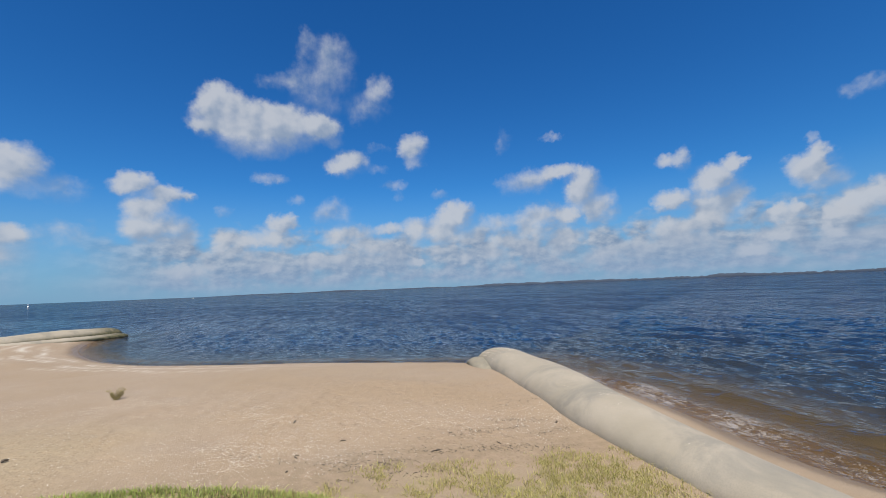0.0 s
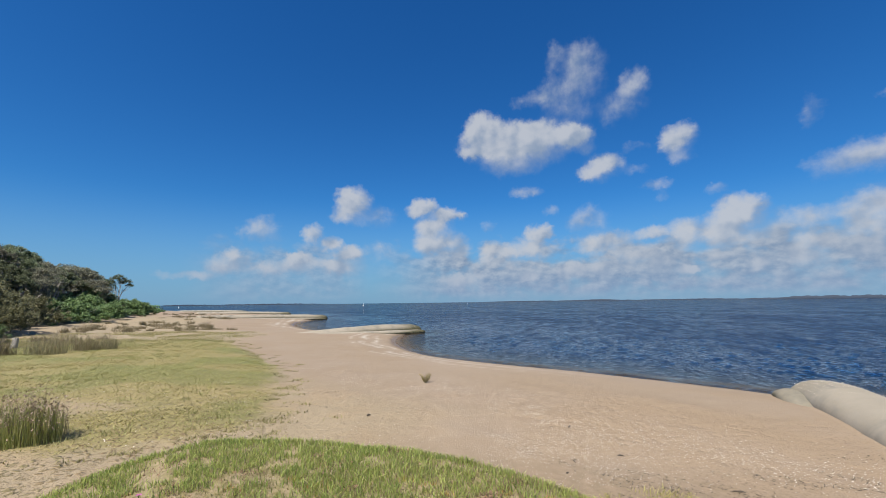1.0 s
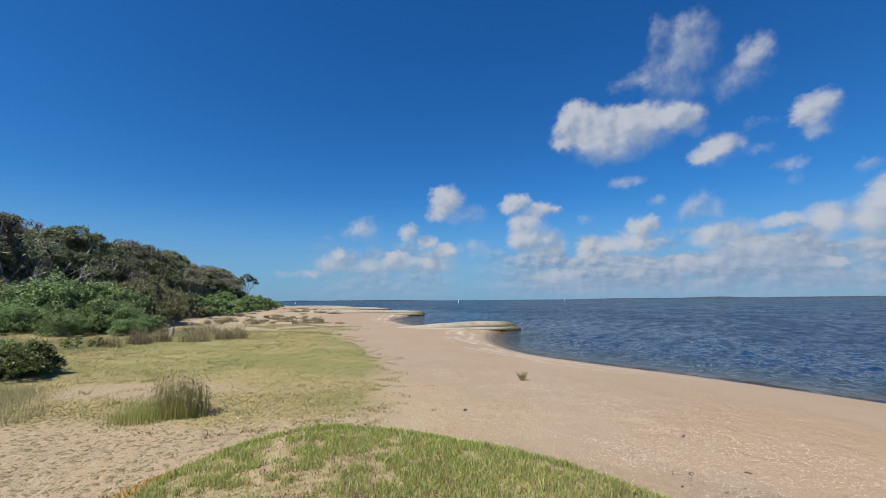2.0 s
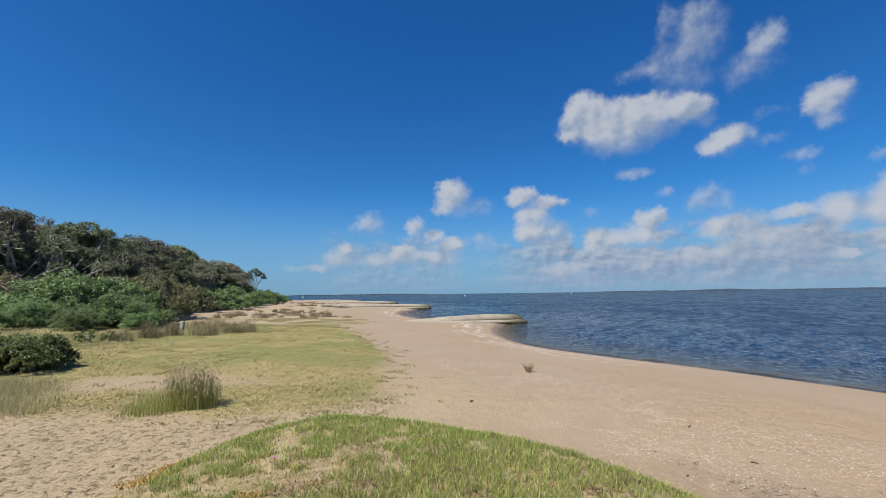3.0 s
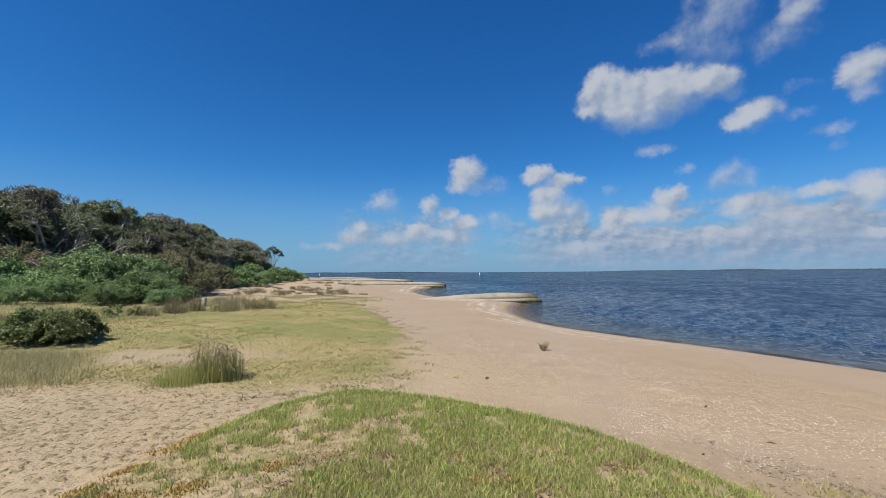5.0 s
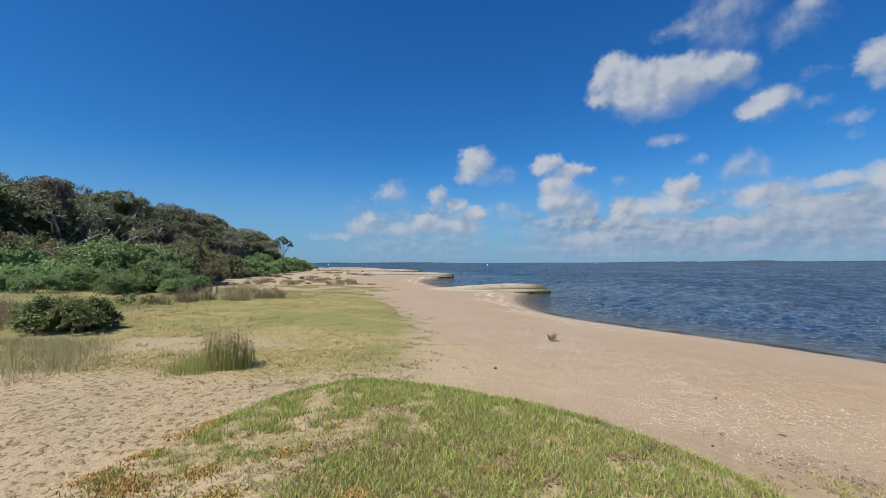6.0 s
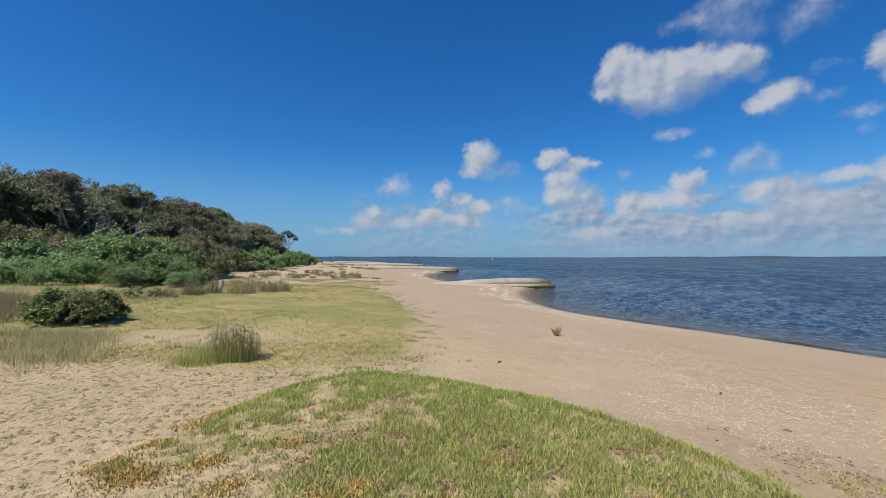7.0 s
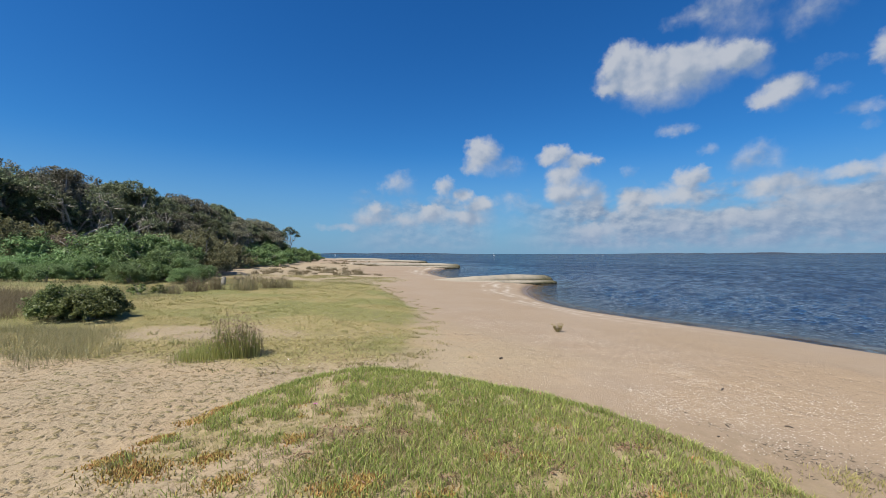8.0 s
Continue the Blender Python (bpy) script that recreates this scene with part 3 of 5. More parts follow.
SHELL = plain_material("shell_chips", (0.40, 0.345, 0.27), (0.62, 0.56, 0.475), 40, 0.85)
WEED = plain_material("dry_seaweed", (0.020, 0.016, 0.010), (0.062, 0.048, 0.031), 30, 0.8)
WOOD = plain_material("drift_wood", (0.039, 0.028, 0.020), (0.095, 0.073, 0.050), 20, 0.85)
PETAL = plain_material("magenta_petals", (0.291, 0.039, 0.202), (0.370, 0.090, 0.280), 40, 0.5)
PAINT = plain_material("white_marine_paint", (0.70, 0.70, 0.68), (0.78, 0.78, 0.76), 3, 0.4)
# the blue-grey haze of distance is put into the scrub's colour
FAR = plain_material("far_shore_hazed_scrub", (0.024, 0.036, 0.058), (0.034, 0.047, 0.070), 0.01, 0.9)

WAVES_FROM = 130.0         # the waves run in from the open bay

# ---------------------------------------------------------------- ground and water
fine_angles = np.concatenate([np.arange(-180, -52, 2.5), np.arange(-52, 110, 0.4), np.arange(110, 180.1, 2.5)])
fine_angles[-1] = 180
gx, gy, gf = polar(rings([(0.001, 0.3, 2.0), (0.3, 60, 1.021), (60, 4900, 1.05)]), fine_angles)
gx, gy = gx - 0.6, gy - 0.9
gz = ground_z(gx, gy)
land = inside_by(SHORE, gx, gy)
in_meadow, in_mound, in_dry = inside_by(MEADOW, gx, gy), inside_by(MOUND, gx, gy), inside_by(DRY, gx, gy)
meadow_a = np.maximum(smooth(in_meadow, -1.0, 1.2) * (0.66 + 0.5 * fbm(gx, gy, 0.35, 3)) * (1 - 0.72 * sandy(gx, gy)) * (1 - 0.16 * (1 - smooth(gy, 8, 13))), 0.34 * smooth(in_dry, -0.5, 0.7))
path_a = smooth(land, 8, 11) * (1 - smooth(gy, 60, 90))
swash_n = 1.6 * (fbm(gx, gy, 0.35, 2) - 0.5)
swash_a = sum(k * np.exp(-((land - o + swash_n) / w) ** 2) for o, w, k in ((1.1, 0.10, 0.8), (1.9, 0.16, 0.9), (2.7, 0.10, 0.6))) * smooth(fbm(gx, gy, 0.5, 5), 0.36, 0.5) * smooth(gy, 9, 18)
wet_edge = 0.75 + 0.9 * (fbm(gx, gy, 0.8, 4) - 0.5)
ground_me = make_mesh("ground", np.stack([gx, gy, gz], 1), gf, {
    "meadow": meadow_a, "mound": smooth(in_mound, -0.35, 0.4) * (1 - 0.75 * bare(gx, gy)), "path": path_a, "wet": 1 - smooth(land, 0.05, wet_edge), "swash": swash_a, "trod": np.maximum(smooth(land, 1.5, 4) * (1 - smooth(gy, 6, 12)) * smooth(fbm(gx, gy, 0.3, 1), 0.35, 0.6), 0.7 * smooth(land, 8.5, 10) * (1 - smooth(gy, 10, 16))),
    "duff": np.maximum(np.exp(-((in_mound + 0.45) / 0.55) ** 2) * smooth(gx, 0.5, 1.5), np.exp(-((in_dry + 0.1) / 0.6) ** 2)) * (1 - smooth(gy, 6, 8)),
    "lush": lushness(gx, gy), "tufty": smooth(land, 8.2, 9.6) * (1 - smooth(gy, 9.5, 12)) * (1 - 0.6 * sandy(gx, gy)) * (1 - smooth(gx, -0.4, 0.7)) * smooth(-in_mound + 2.0 * bare(gx, gy), -0.2, 0.1),
    "litter": smooth(land, 27, 34) * smooth(gy, 20, 30) * (gx < -10)})
ground = tagged(put("ground", ground_me, GROUND), "pale orange beach sand rising to grassy dune", "ground", kind="structure")

wave_angles = np.concatenate([np.arange(-30, -14, 1.0), np.arange(-14, 106, 0.22), np.arange(106, 200, 2.0)])
wx, wy, wf = polar(rings([(6, 36, 1.006), (36, 110, 1.012), (110, 4900, 1.04)]), wave_angles)
wdepth = -ground_z(wx, wy)
wz = np.zeros_like(wx)
wr = np.random.default_rng(3)
for n_wave in range(40):
    length = 0.27 * 1.058 ** n_wave
    toward = radians(WAVES_FROM + wr.normal(0, 30))
    k = 2 * math.pi / length
    phase = k * (wx * math.sin(toward) + wy * math.cos(toward)) + wr.uniform(0, 6.28) + 4 * fbm(wx, wy, 0.08 / length**0.5, n_wave % 6, 2)
    wz += 0.0230 * length / (1 + (length / 0.7) ** 1.7) * np.sin(phase) * np.exp(-np.hypot(wx, wy) / (55 * length + 8))
wz += 0.35 * np.abs(wz) - 0.01
wz *= smooth(wdepth, 0.0, 0.3)
# the little bay between the groynes is calm; low breakers follow the open shore
shore_d = -inside_by(SHORE, wx, wy)
bay = smooth(wy, 4.5, 7.5)
wz *= 1 - bay * (1 - smooth(shore_d, 0.3, 5.5))
for off, high in ((0.75, 0.08), (2.0, 0.085), (3.5, 0.095), (5.3, 0.10), (7.4, 0.10), (9.8, 0.10), (12.6, 0.09)):
    line = shore_d - off + 0.9 * (fbm(wx, wy, 0.22, 1) - 0.5) + 0.15 * (fbm(wx, wy, 1.2, 2) - 0.5)
    wz += high * (1 - 0.94 * smooth(wy, 4.5, 7.0)) * np.exp(-(np.where(line < 0, line / 0.16, line / 0.6) ** 2)) * smooth(fbm(wx, wy, 0.16, 5), 0.35, 0.6)
lap = shore_d - 0.38 + 0.35 * (fbm(wx, wy, 0.5, 2) - 0.5)
wz += 0.035 * bay * np.exp(-(np.where(lap < 0, lap / 0.12, lap / 0.4) ** 2)) * smooth(fbm(wx, wy, 0.4, 3), 0.3, 0.6)
foam_a = np.exp(-((shore_d - 0.33) / 0.36) ** 2) * 0.8 * (1 - smooth(wy, 3.5, 5.5)) + 0.30 * np.exp(-((shore_d - 0.08) / 0.1) ** 2) * smooth(wy, 5, 7)
foam_a = np.maximum(foam_a, 0.9 * np.exp(-((shore_d - 0.8 + 0.9 * (fbm(wx, wy, 0.22, 1) - 0.5)) / 0.10) ** 2) * (wy < 5))
keep = (wdepth > -0.25)[wf].any(1)
water_me = make_mesh("water", np.stack([wx, wy, wz + 0.002], 1), wf[keep], {"depth": wdepth, "foam": foam_a})
water = tagged(put("water", water_me, WATER), "dark blue choppy bay water with brown shallows", "water", kind="structure")


def far_shore(name, radius, az0, az1, high, seed, label):
    """A low wooded coast kilometres off: a long ridge with an uneven treeline."""
    az = np.radians(np.linspace(az0, az1, 500))
    prof = fbm(np.degrees(az) * 1.0, az * 0 + seed, 0.35, 1, 3) * 0.7 + fbm(np.degrees(az), az * 0 + seed, 5.0, 2, 3) * 0.5
    ends = smooth(np.degrees(az), az0, az0 + 6) * (1 - smooth(np.degrees(az), az1 - 6, az1))
    top = 0.6 + high * np.clip(prof, 0.1, 2) * (0.12 + 0.88 * ends)
    for a, w in ((42.3, 2.2), (90.5, 2.0)):
        top = top + 5.0 * np.exp(-((np.degrees(az) - a) / w) ** 4)
    rows = [(radius, 0 * top - 0.5), (radius, top), (radius + 120, top * 1.05), (radius + 400, 0 * top - 0.5)]
    v = np.concatenate([np.stack([r * np.sin(az), r * np.cos(az), z], 1) for r, z in rows])
    n = len(az)
    f = np.concatenate([np.stack([np.arange(n - 1) + k * n, np.arange(1, n) + k * n, np.arange(1, n) + (k + 1) * n, np.arange(n - 1) + (k + 1) * n], 1) for k in range(3)])
    return tagged(put(name, make_mesh(name, v, f), FAR), label, "coast", kind="structure")


far_shore("backdrop_coast", 3900, 27, 130, 10, 3.0, "distant low wooded coast across the bay")
far_shore("backdrop_bank", 1700, 58, 140, 12, 5.0, "nearer wooded bank low across the bay")
far_shore("backdrop_headland", 4300, -14, 9, 11, 9.0, "faint distant headland beyond the bay")


# ---------------------------------------------------------------- shapes
def sweep(points, radii, sides=8, squash=1.0, wobble=0.0, seed=0, caps=True):
    """A round body along a line of points."""
    p = np.array(points, float)
    r = np.broadcast_to(np.asarray(radii, float), (len(p),))
    tan = np.gradient(p, axis=0)
    tan /= np.linalg.norm(tan, axis=1, keepdims=True) + 1e-9
    ref = np.where(np.abs(tan[:, 2:3]) > 0.9, [[1.0, 0, 0]], [[0, 0, 1.0]])
    u = np.cross(tan, ref)
    u /= np.linalg.norm(u, axis=1, keepdims=True)
    w = np.cross(u, tan)
    a = np.linspace(0, 2 * np.pi, sides, endpoint=False)
    rad = r[:, None] * np.ones(sides)
    if wobble:
        rad = rad * (1 + wobble * (np.random.default_rng(seed).random(rad.shape) - 0.5))
    v = p[:, None] + rad[..., None] * (np.cos(a)[None, :, None] * u[:, None] + squash * np.sin(a)[None, :, None] * w[:, None])
    n, s = len(p), sides
    i, j = np.meshgrid(np.arange(n - 1), np.arange(s), indexing="ij")
    f = np.stack([i * s + j, (i + 1) * s + j, (i + 1) * s + (j + 1) % s, i * s + (j + 1) % s], -1).reshape(-1, 4)
    v = v.reshape(-1, 3)
    groups = [f]
    if caps:
        v = np.concatenate([v, p[:1], p[-1:]])
        c0, c1 = len(v) - 2, len(v) - 1
        k = np.arange(s)
        groups.append(np.concatenate([np.stack([k, (k + 1) % s, np.full(s, c0)], 1), np.stack([(n - 1) * s + (k + 1) % s, (n - 1) * s + k, np.full(s, c1)], 1)]))
    return v, groups


def join(pieces):
    """Several (verts, face groups) as one."""
    vs, fs, base = [], {}, 0
    for v, groups in pieces:
        vs.append(v)
        for g in groups if isinstance(groups, list) else [groups]:
            fs.setdefault(g.shape[1], []).append(g + base)
        base += len(v)
    return np.concatenate(vs), [np.concatenate(g) for g in fs.values()]


def curve(points, n=10):
    """A smooth line through points."""
    p = np.array(points, float)
    t = np.linspace(0, len(p) - 1, n)
    i = np.clip(t.astype(int), 0, len(p) - 2)
    f = (t - i)[:, None]
    m = np.gradient(p, axis=0)
    return (2 * f**3 - 3 * f**2 + 1) * p[i] + (f**3 - 2 * f**2 + f) * m[i] + (-2 * f**3 + 3 * f**2) * p[i + 1] + (f**3 - f**2) * m[i + 1]


def leaves(centres, size, g, slim=0.5, up=0.0, corners=4):
    """Lozenge or three-cornered leaves at the centres, turned at random (up pulls their faces skyward)."""
    n = len(centres)
    nrm = g.normal(size=(n, 3))
    nrm[:, 2] = np.abs(nrm[:, 2]) + up
    nrm /= np.linalg.norm(nrm, axis=1, keepdims=True)
    side = np.cross(nrm, g.normal(size=(n, 3)))
    side /= np.linalg.norm(side, axis=1, keepdims=True) + 1e-9
    other = np.cross(nrm, side)
    s = (size * g.uniform(0.6, 1.35, n))[:, None]
    c = np.asarray(centres)
    if corners == 3:
        return np.stack([c - side * s, c + side * s * 0.6 - other * s * slim, c + side * s * 0.6 + other * s * slim], 1).reshape(-1, 3), np.arange(3 * n).reshape(n, 3)
    v = np.stack([c - side * s, c - other * s * slim - nrm * s * 0.12, c + side * s, c + other * s * slim - nrm * s * 0.12], 1).reshape(-1, 3)
    return v, np.arange(4 * n).reshape(n, 4)


def shell_points(centre, radius, n, g, low=-0.35, fill=0.35):
    """Points in the outer part of an ellipsoid, few on its underside."""
    d = g.normal(size=(int(n * 1.6) + 4, 3))
    d /= np.linalg.norm(d, axis=1, keepdims=True)
    d = d[d[:, 2] > low - 0.25 * g.random(len(d))][:n]
    r = 1 - fill * g.random(len(d)) ** 1.6
    return np.asarray(centre) + d * r[:, None] * np.asarray(radius)


def sprays(tips, out, per, reach, g):
    """Leaf places in tufts: each tip carries a small dome of leaves that faces out."""
    d = g.normal(size=(len(tips), per, 3))
    d /= np.linalg.norm(d, axis=2, keepdims=True)
    d += 0.55 * out[:, None]
    k = reach * g.uniform(0.7, 1.35, (len(tips), 1, 1)) * g.uniform(0.45, 1.0, (len(tips), per, 1))
    return (tips[:, None] + d * k).reshape(-1, 3)


def blades(x, y, z, height, width, g, lean=0.35, heading=None, joints=True):
    """Grass blades standing at the points: tapered, bent strips."""
    n = len(x)
    a = g.uniform(0, 2 * np.pi, n)
    h = np.broadcast_to(height, (n,)) * g.uniform(0.55, 1.25, n)
    ln = h * np.abs(g.normal(0, lean, n))
    b = g.uniform(0, 2 * np.pi, n) if heading is None else heading + g.normal(0, 0.5, n)
    base = np.stack([x, y, z], 1)
    wv = np.stack([np.cos(a), np.sin(a), 0 * a], 1) * (np.broadcast_to(width, (n,)) * g.uniform(0.7, 1.3, n))[:, None] / 2
    to = np.stack([np.cos(b) * ln, np.sin(b) * ln, 0 * b], 1)
    up = np.stack([0 * h, 0 * h, h], 1)
    tip = base + to + up * 0.93
    if not joints:
        return np.stack([base - wv, base + wv, tip], 1).reshape(-1, 3), np.arange(3 * n).reshape(n, 3)
    mid = base + to * 0.32 + up * 0.55
    v = np.stack([base - wv, base + wv, mid + wv * 0.8, mid - wv * 0.8, tip], 1).reshape(-1, 3)
    k = 5 * np.arange(n)
    return v, [np.stack([k, k + 1, k + 2, k + 3], 1), np.stack([k + 3, k + 2, k + 4], 1)]


# ---------------------------------------------------------------- sand-filled tube groynes
def tube_body(name, line, width, high, parent, tip_algae, taper, seed, label="", grime=(0.0, 0.9)):
    """One sand-filled geotextile tube: flattened round body, rounded at its seaward end."""
    p = curve([(x, y, z) for x, y, z in line], 60)
    t = np.linspace(0, 1, len(p))
    nose = np.sqrt(np.clip(1 - np.clip((t - 0.93) / 0.07, 0, 1) ** 2, 0.02, 1))
    r = width / 2 * nose * (1 + 0.015 * np.sin(t * 31 + seed)) * np.interp(t, np.linspace(0, 1, len(taper)), taper)
    v, f = sweep(p, r, 28, high / width)
    sag = fbm(v[:, 0], v[:, 1], 0.9, seed % 6, 3) - 0.5
    v[:, 2] += 0.035 * sag
    along = np.append(np.repeat(t, 28), [0, 1])
    rel = (v[:, 2] - np.interp(along, t, p[:, 2])) / (high / 2)
    algae = smooth(along, 1 - 2.2 * tip_algae, 1 - 0.6 * tip_algae) * smooth(-rel, -0.62, 0.1) + smooth(along, 1 - 0.35 * tip_algae, 1.0) + 0.5 * smooth(-v[:, 2], -0.25, -0.05)
    algae = algae + grime[0] * smooth(along, grime[1] - 0.08, grime[1] + 0.04)
    return put(name, make_mesh(name, v, f, {"algae": np.clip(algae, 0, 1)}), CLOTH, parent, label)


def groyne(line, width, high, label, apron=None, tip_algae=0.25, seed=0, taper=(1, 1), stub=None, grime=(0.0, 0.82)):
    root = new("groyne")
    root.location = (line[0][0], line[0][1], 0)
    scene.view_layers[0].update()
    inv = Matrix.Translation((-line[0][0], -line[0][1], 0))
    local = [tuple(inv @ Vector(q)) for q in line]
    tube_body("sand_tube", local, width, high, root, tip_algae, taper, seed, grime=grime)
    if apron:
        tube_body("apron_tube", [tuple(inv @ Vector(q)) for q in apron], width * 0.5, high * 0.5, root, tip_algae * 1.8, (1, 1), seed + 2, "low algae-stained scour tube")
    if stub:
        tube_body("torn_end", [tuple(inv @ Vector(q)) for q in stub], width * 0.52, high * 0.5, root, 0.3, (0.8, 1, 0.8), seed + 3, "sagging torn fabric end", (0.35, -0.1))
    return tagged(root, label, "groyne", "groynes along the beach")


groyne(TUBE_LINE,
       1.35, 0.92, "pale grey sand-filled geotextile tube groyne half buried", tip_algae=0.05, seed=1, grime=(0.25, 0.86), stub=[(10.9, 5.75, 0.12), (11.5, 6.25, 0.20), (12.05, 6.75, 0.20), (12.5, 7.15, 0.10)], taper=(0.60, 0.62, 0.72, 0.92, 1.05, 1.05, 1.0, 1.0))
groyne([(-3.0, 31.6, -0.1), (0.5, 32.6, 0.02), (3.5, 33.6, 0.18), (8.5, 35.4, 0.31), (13.1, 37.2, 0.17)], 1.7, 1.05,
       "weathered geotextile tube groyne with green algae at its tip", apron=[(1.0, 31.5, 0.22), (4.5, 32.8, 0.24), (9.0, 34.3, 0.14), (13.2, 36.2, 0.04)], tip_algae=0.52, seed=2, taper=(0.5, 0.72, 0.9, 1, 1), grime=(0.10, 0.7))
groyne([(-9.0, 70.0, 0.62), (-3.0, 72.0, 0.55), (4.0, 74.5, 0.42), (9.9, 76.3, 0.18)], 1.9, 1.1,
       "sand-filled tube groyne dark with algae, farther along beach", apron=[(-2.0, 70.6, 0.35), (4.5, 73.0, 0.2), (9.6, 75.0, 0.05)], tip_algae=0.6, seed=3)
groyne([(-14.0, 108.0, 0.6), (-4.0, 111.0, 0.5), (5.9, 113.4, 0.16)], 2.0, 1.1, "far tube groyne dark with algae", tip_algae=0.6, seed=4)
groyne([(-24.0, 150.0, 0.6), (-14.0, 152.0, 0.5), (-5.0, 153.0, 0.16)], 2.0, 1.1, "far tube groyne dark with algae", tip_algae=0.7, seed=5)


near_tube = [o for o in bpy.data.objects if o.name.startswith("sand_tube")][0]
tube_pts = np.array([v.co for v in near_tube.data.vertices]) + np.array(near_tube.parent.location)
tube_top = tube_pts[(tube_pts[:, 2] > np.where(tube_pts[:, 0] > 11, 0.5, 0.62)) & (tube_pts[:, 0] > 5) & (tube_pts[:, 0] < 12.6)]

# ---------------------------------------------------------------- trees and shrubs
def tea_tree(seed, high, spread, leaf=0.085, count=27000, bare=0.0, leafmat=None):
    """A windswept coast tea tree: forked leaning trunks, twisting pale limbs, a spreading roof of flat leafy pads."""
    g = np.random.default_rng(seed)
    root = new("tree")
    wind = np.array([-0.10, 0.04, 0.0]) * high
    pads = []
    n_trunks = int(g.integers(2, 4))
    for k in range(n_trunks):
        a0 = 2 * np.pi * (k + g.uniform(-0.3, 0.3)) / n_trunks
        foot = np.array([np.cos(a0), np.sin(a0), 0]) * 0.04 * spread + (0, 0, -0.3)
        fork = np.array([np.cos(a0) * spread * g.uniform(0.15, 0.34), np.sin(a0) * spread * g.uniform(0.15, 0.34), high * g.uniform(0.24, 0.40)])
        trunk = curve([foot, (foot + fork) / 2 + g.normal(0, 0.035 * high, 3), fork], 9)
        put("trunk", make_mesh("trunk", *sweep(trunk, np.linspace(0.026, 0.018, 9) * high, 9, 1.0, 0.25, seed + k)), BARK, root)
        n_limbs = int(g.integers(3, 5))
        for m in range(n_limbs):
            a = a0 + g.uniform(-1.25, 1.25)
            reach = spread * (0.22 + 0.72 * (m + g.random()) / n_limbs)
            roof = high * (0.95 - 0.34 * (reach / spread) ** 2) * g.uniform(0.93, 1.0)
            end = np.array([np.cos(a) * reach, np.sin(a) * reach, roof]) + wind
            bend = fork + (end - fork) * 0.5 + g.normal(0, 0.07 * high, 3) * (1, 1, 0.8)
            limb = curve([fork, bend, end], 10)
            bough = put("limb", make_mesh("limb", *sweep(limb, np.linspace(0.019, 0.006, 10) * high, 7, 1.0, 0.25, seed + 10 * k + m)), BARK, root)
            for s in range(8):
                at = limb[int(g.integers(4, 10))]
                away = g.normal(0, 0.16 * spread, 2)
                far_out = np.hypot(at[0] + away[0] - wind[0], at[1] + away[1] - wind[1]) / spread
                top = high * (0.97 - 0.36 * min(far_out, 1.15) ** 2)
                out = np.array([at[0] + away[0], at[1] + away[1], at[2] + (top - at[2]) * g.uniform(0.1, 0.95)])
                twig = curve([at, (at + out) / 2 + g.normal(0, 0.03 * spread, 3), out], 5)
                put("branch", make_mesh("branch", *sweep(twig, np.linspace(0.0055, 0.002, 5) * high, 4)), BARK, bough)
                pads.append((out, spread * g.uniform(0.09, 0.19)))
            pads.append((end, spread * g.uniform(0.14, 0.22)))
            for s in range(3):
                at = limb[int(g.integers(2, 7))] + g.normal(0, 0.14 * spread, 3) * (1, 1, 0.4)
                pads.append((at - (0, 0, 0.06 * high * s), spread * g.uniform(0.11, 0.20)))
    pads = [q for q in pads if g.random() > bare]
    total = sum(r * r for _, r in pads)
    pts = []
    for c, r in pads:
        tips = shell_points(c, (r, r, r * g.uniform(0.42, 0.62)), max(3, int(count / 16 * r * r / total)), g, -0.25, 0.35)
        out = tips - c
        out /= np.linalg.norm(out, axis=1, keepdims=True) + 1e-6
        pts.append(sprays(tips, out, 16, 0.17, g))
    v, f = leaves(np.concatenate(pts), leaf, g, 0.5, 0.7, 3)
    put("crown", make_mesh("crown", v, f, flat_shade=True), leafmat or LEAF_TREE, root)
    return root


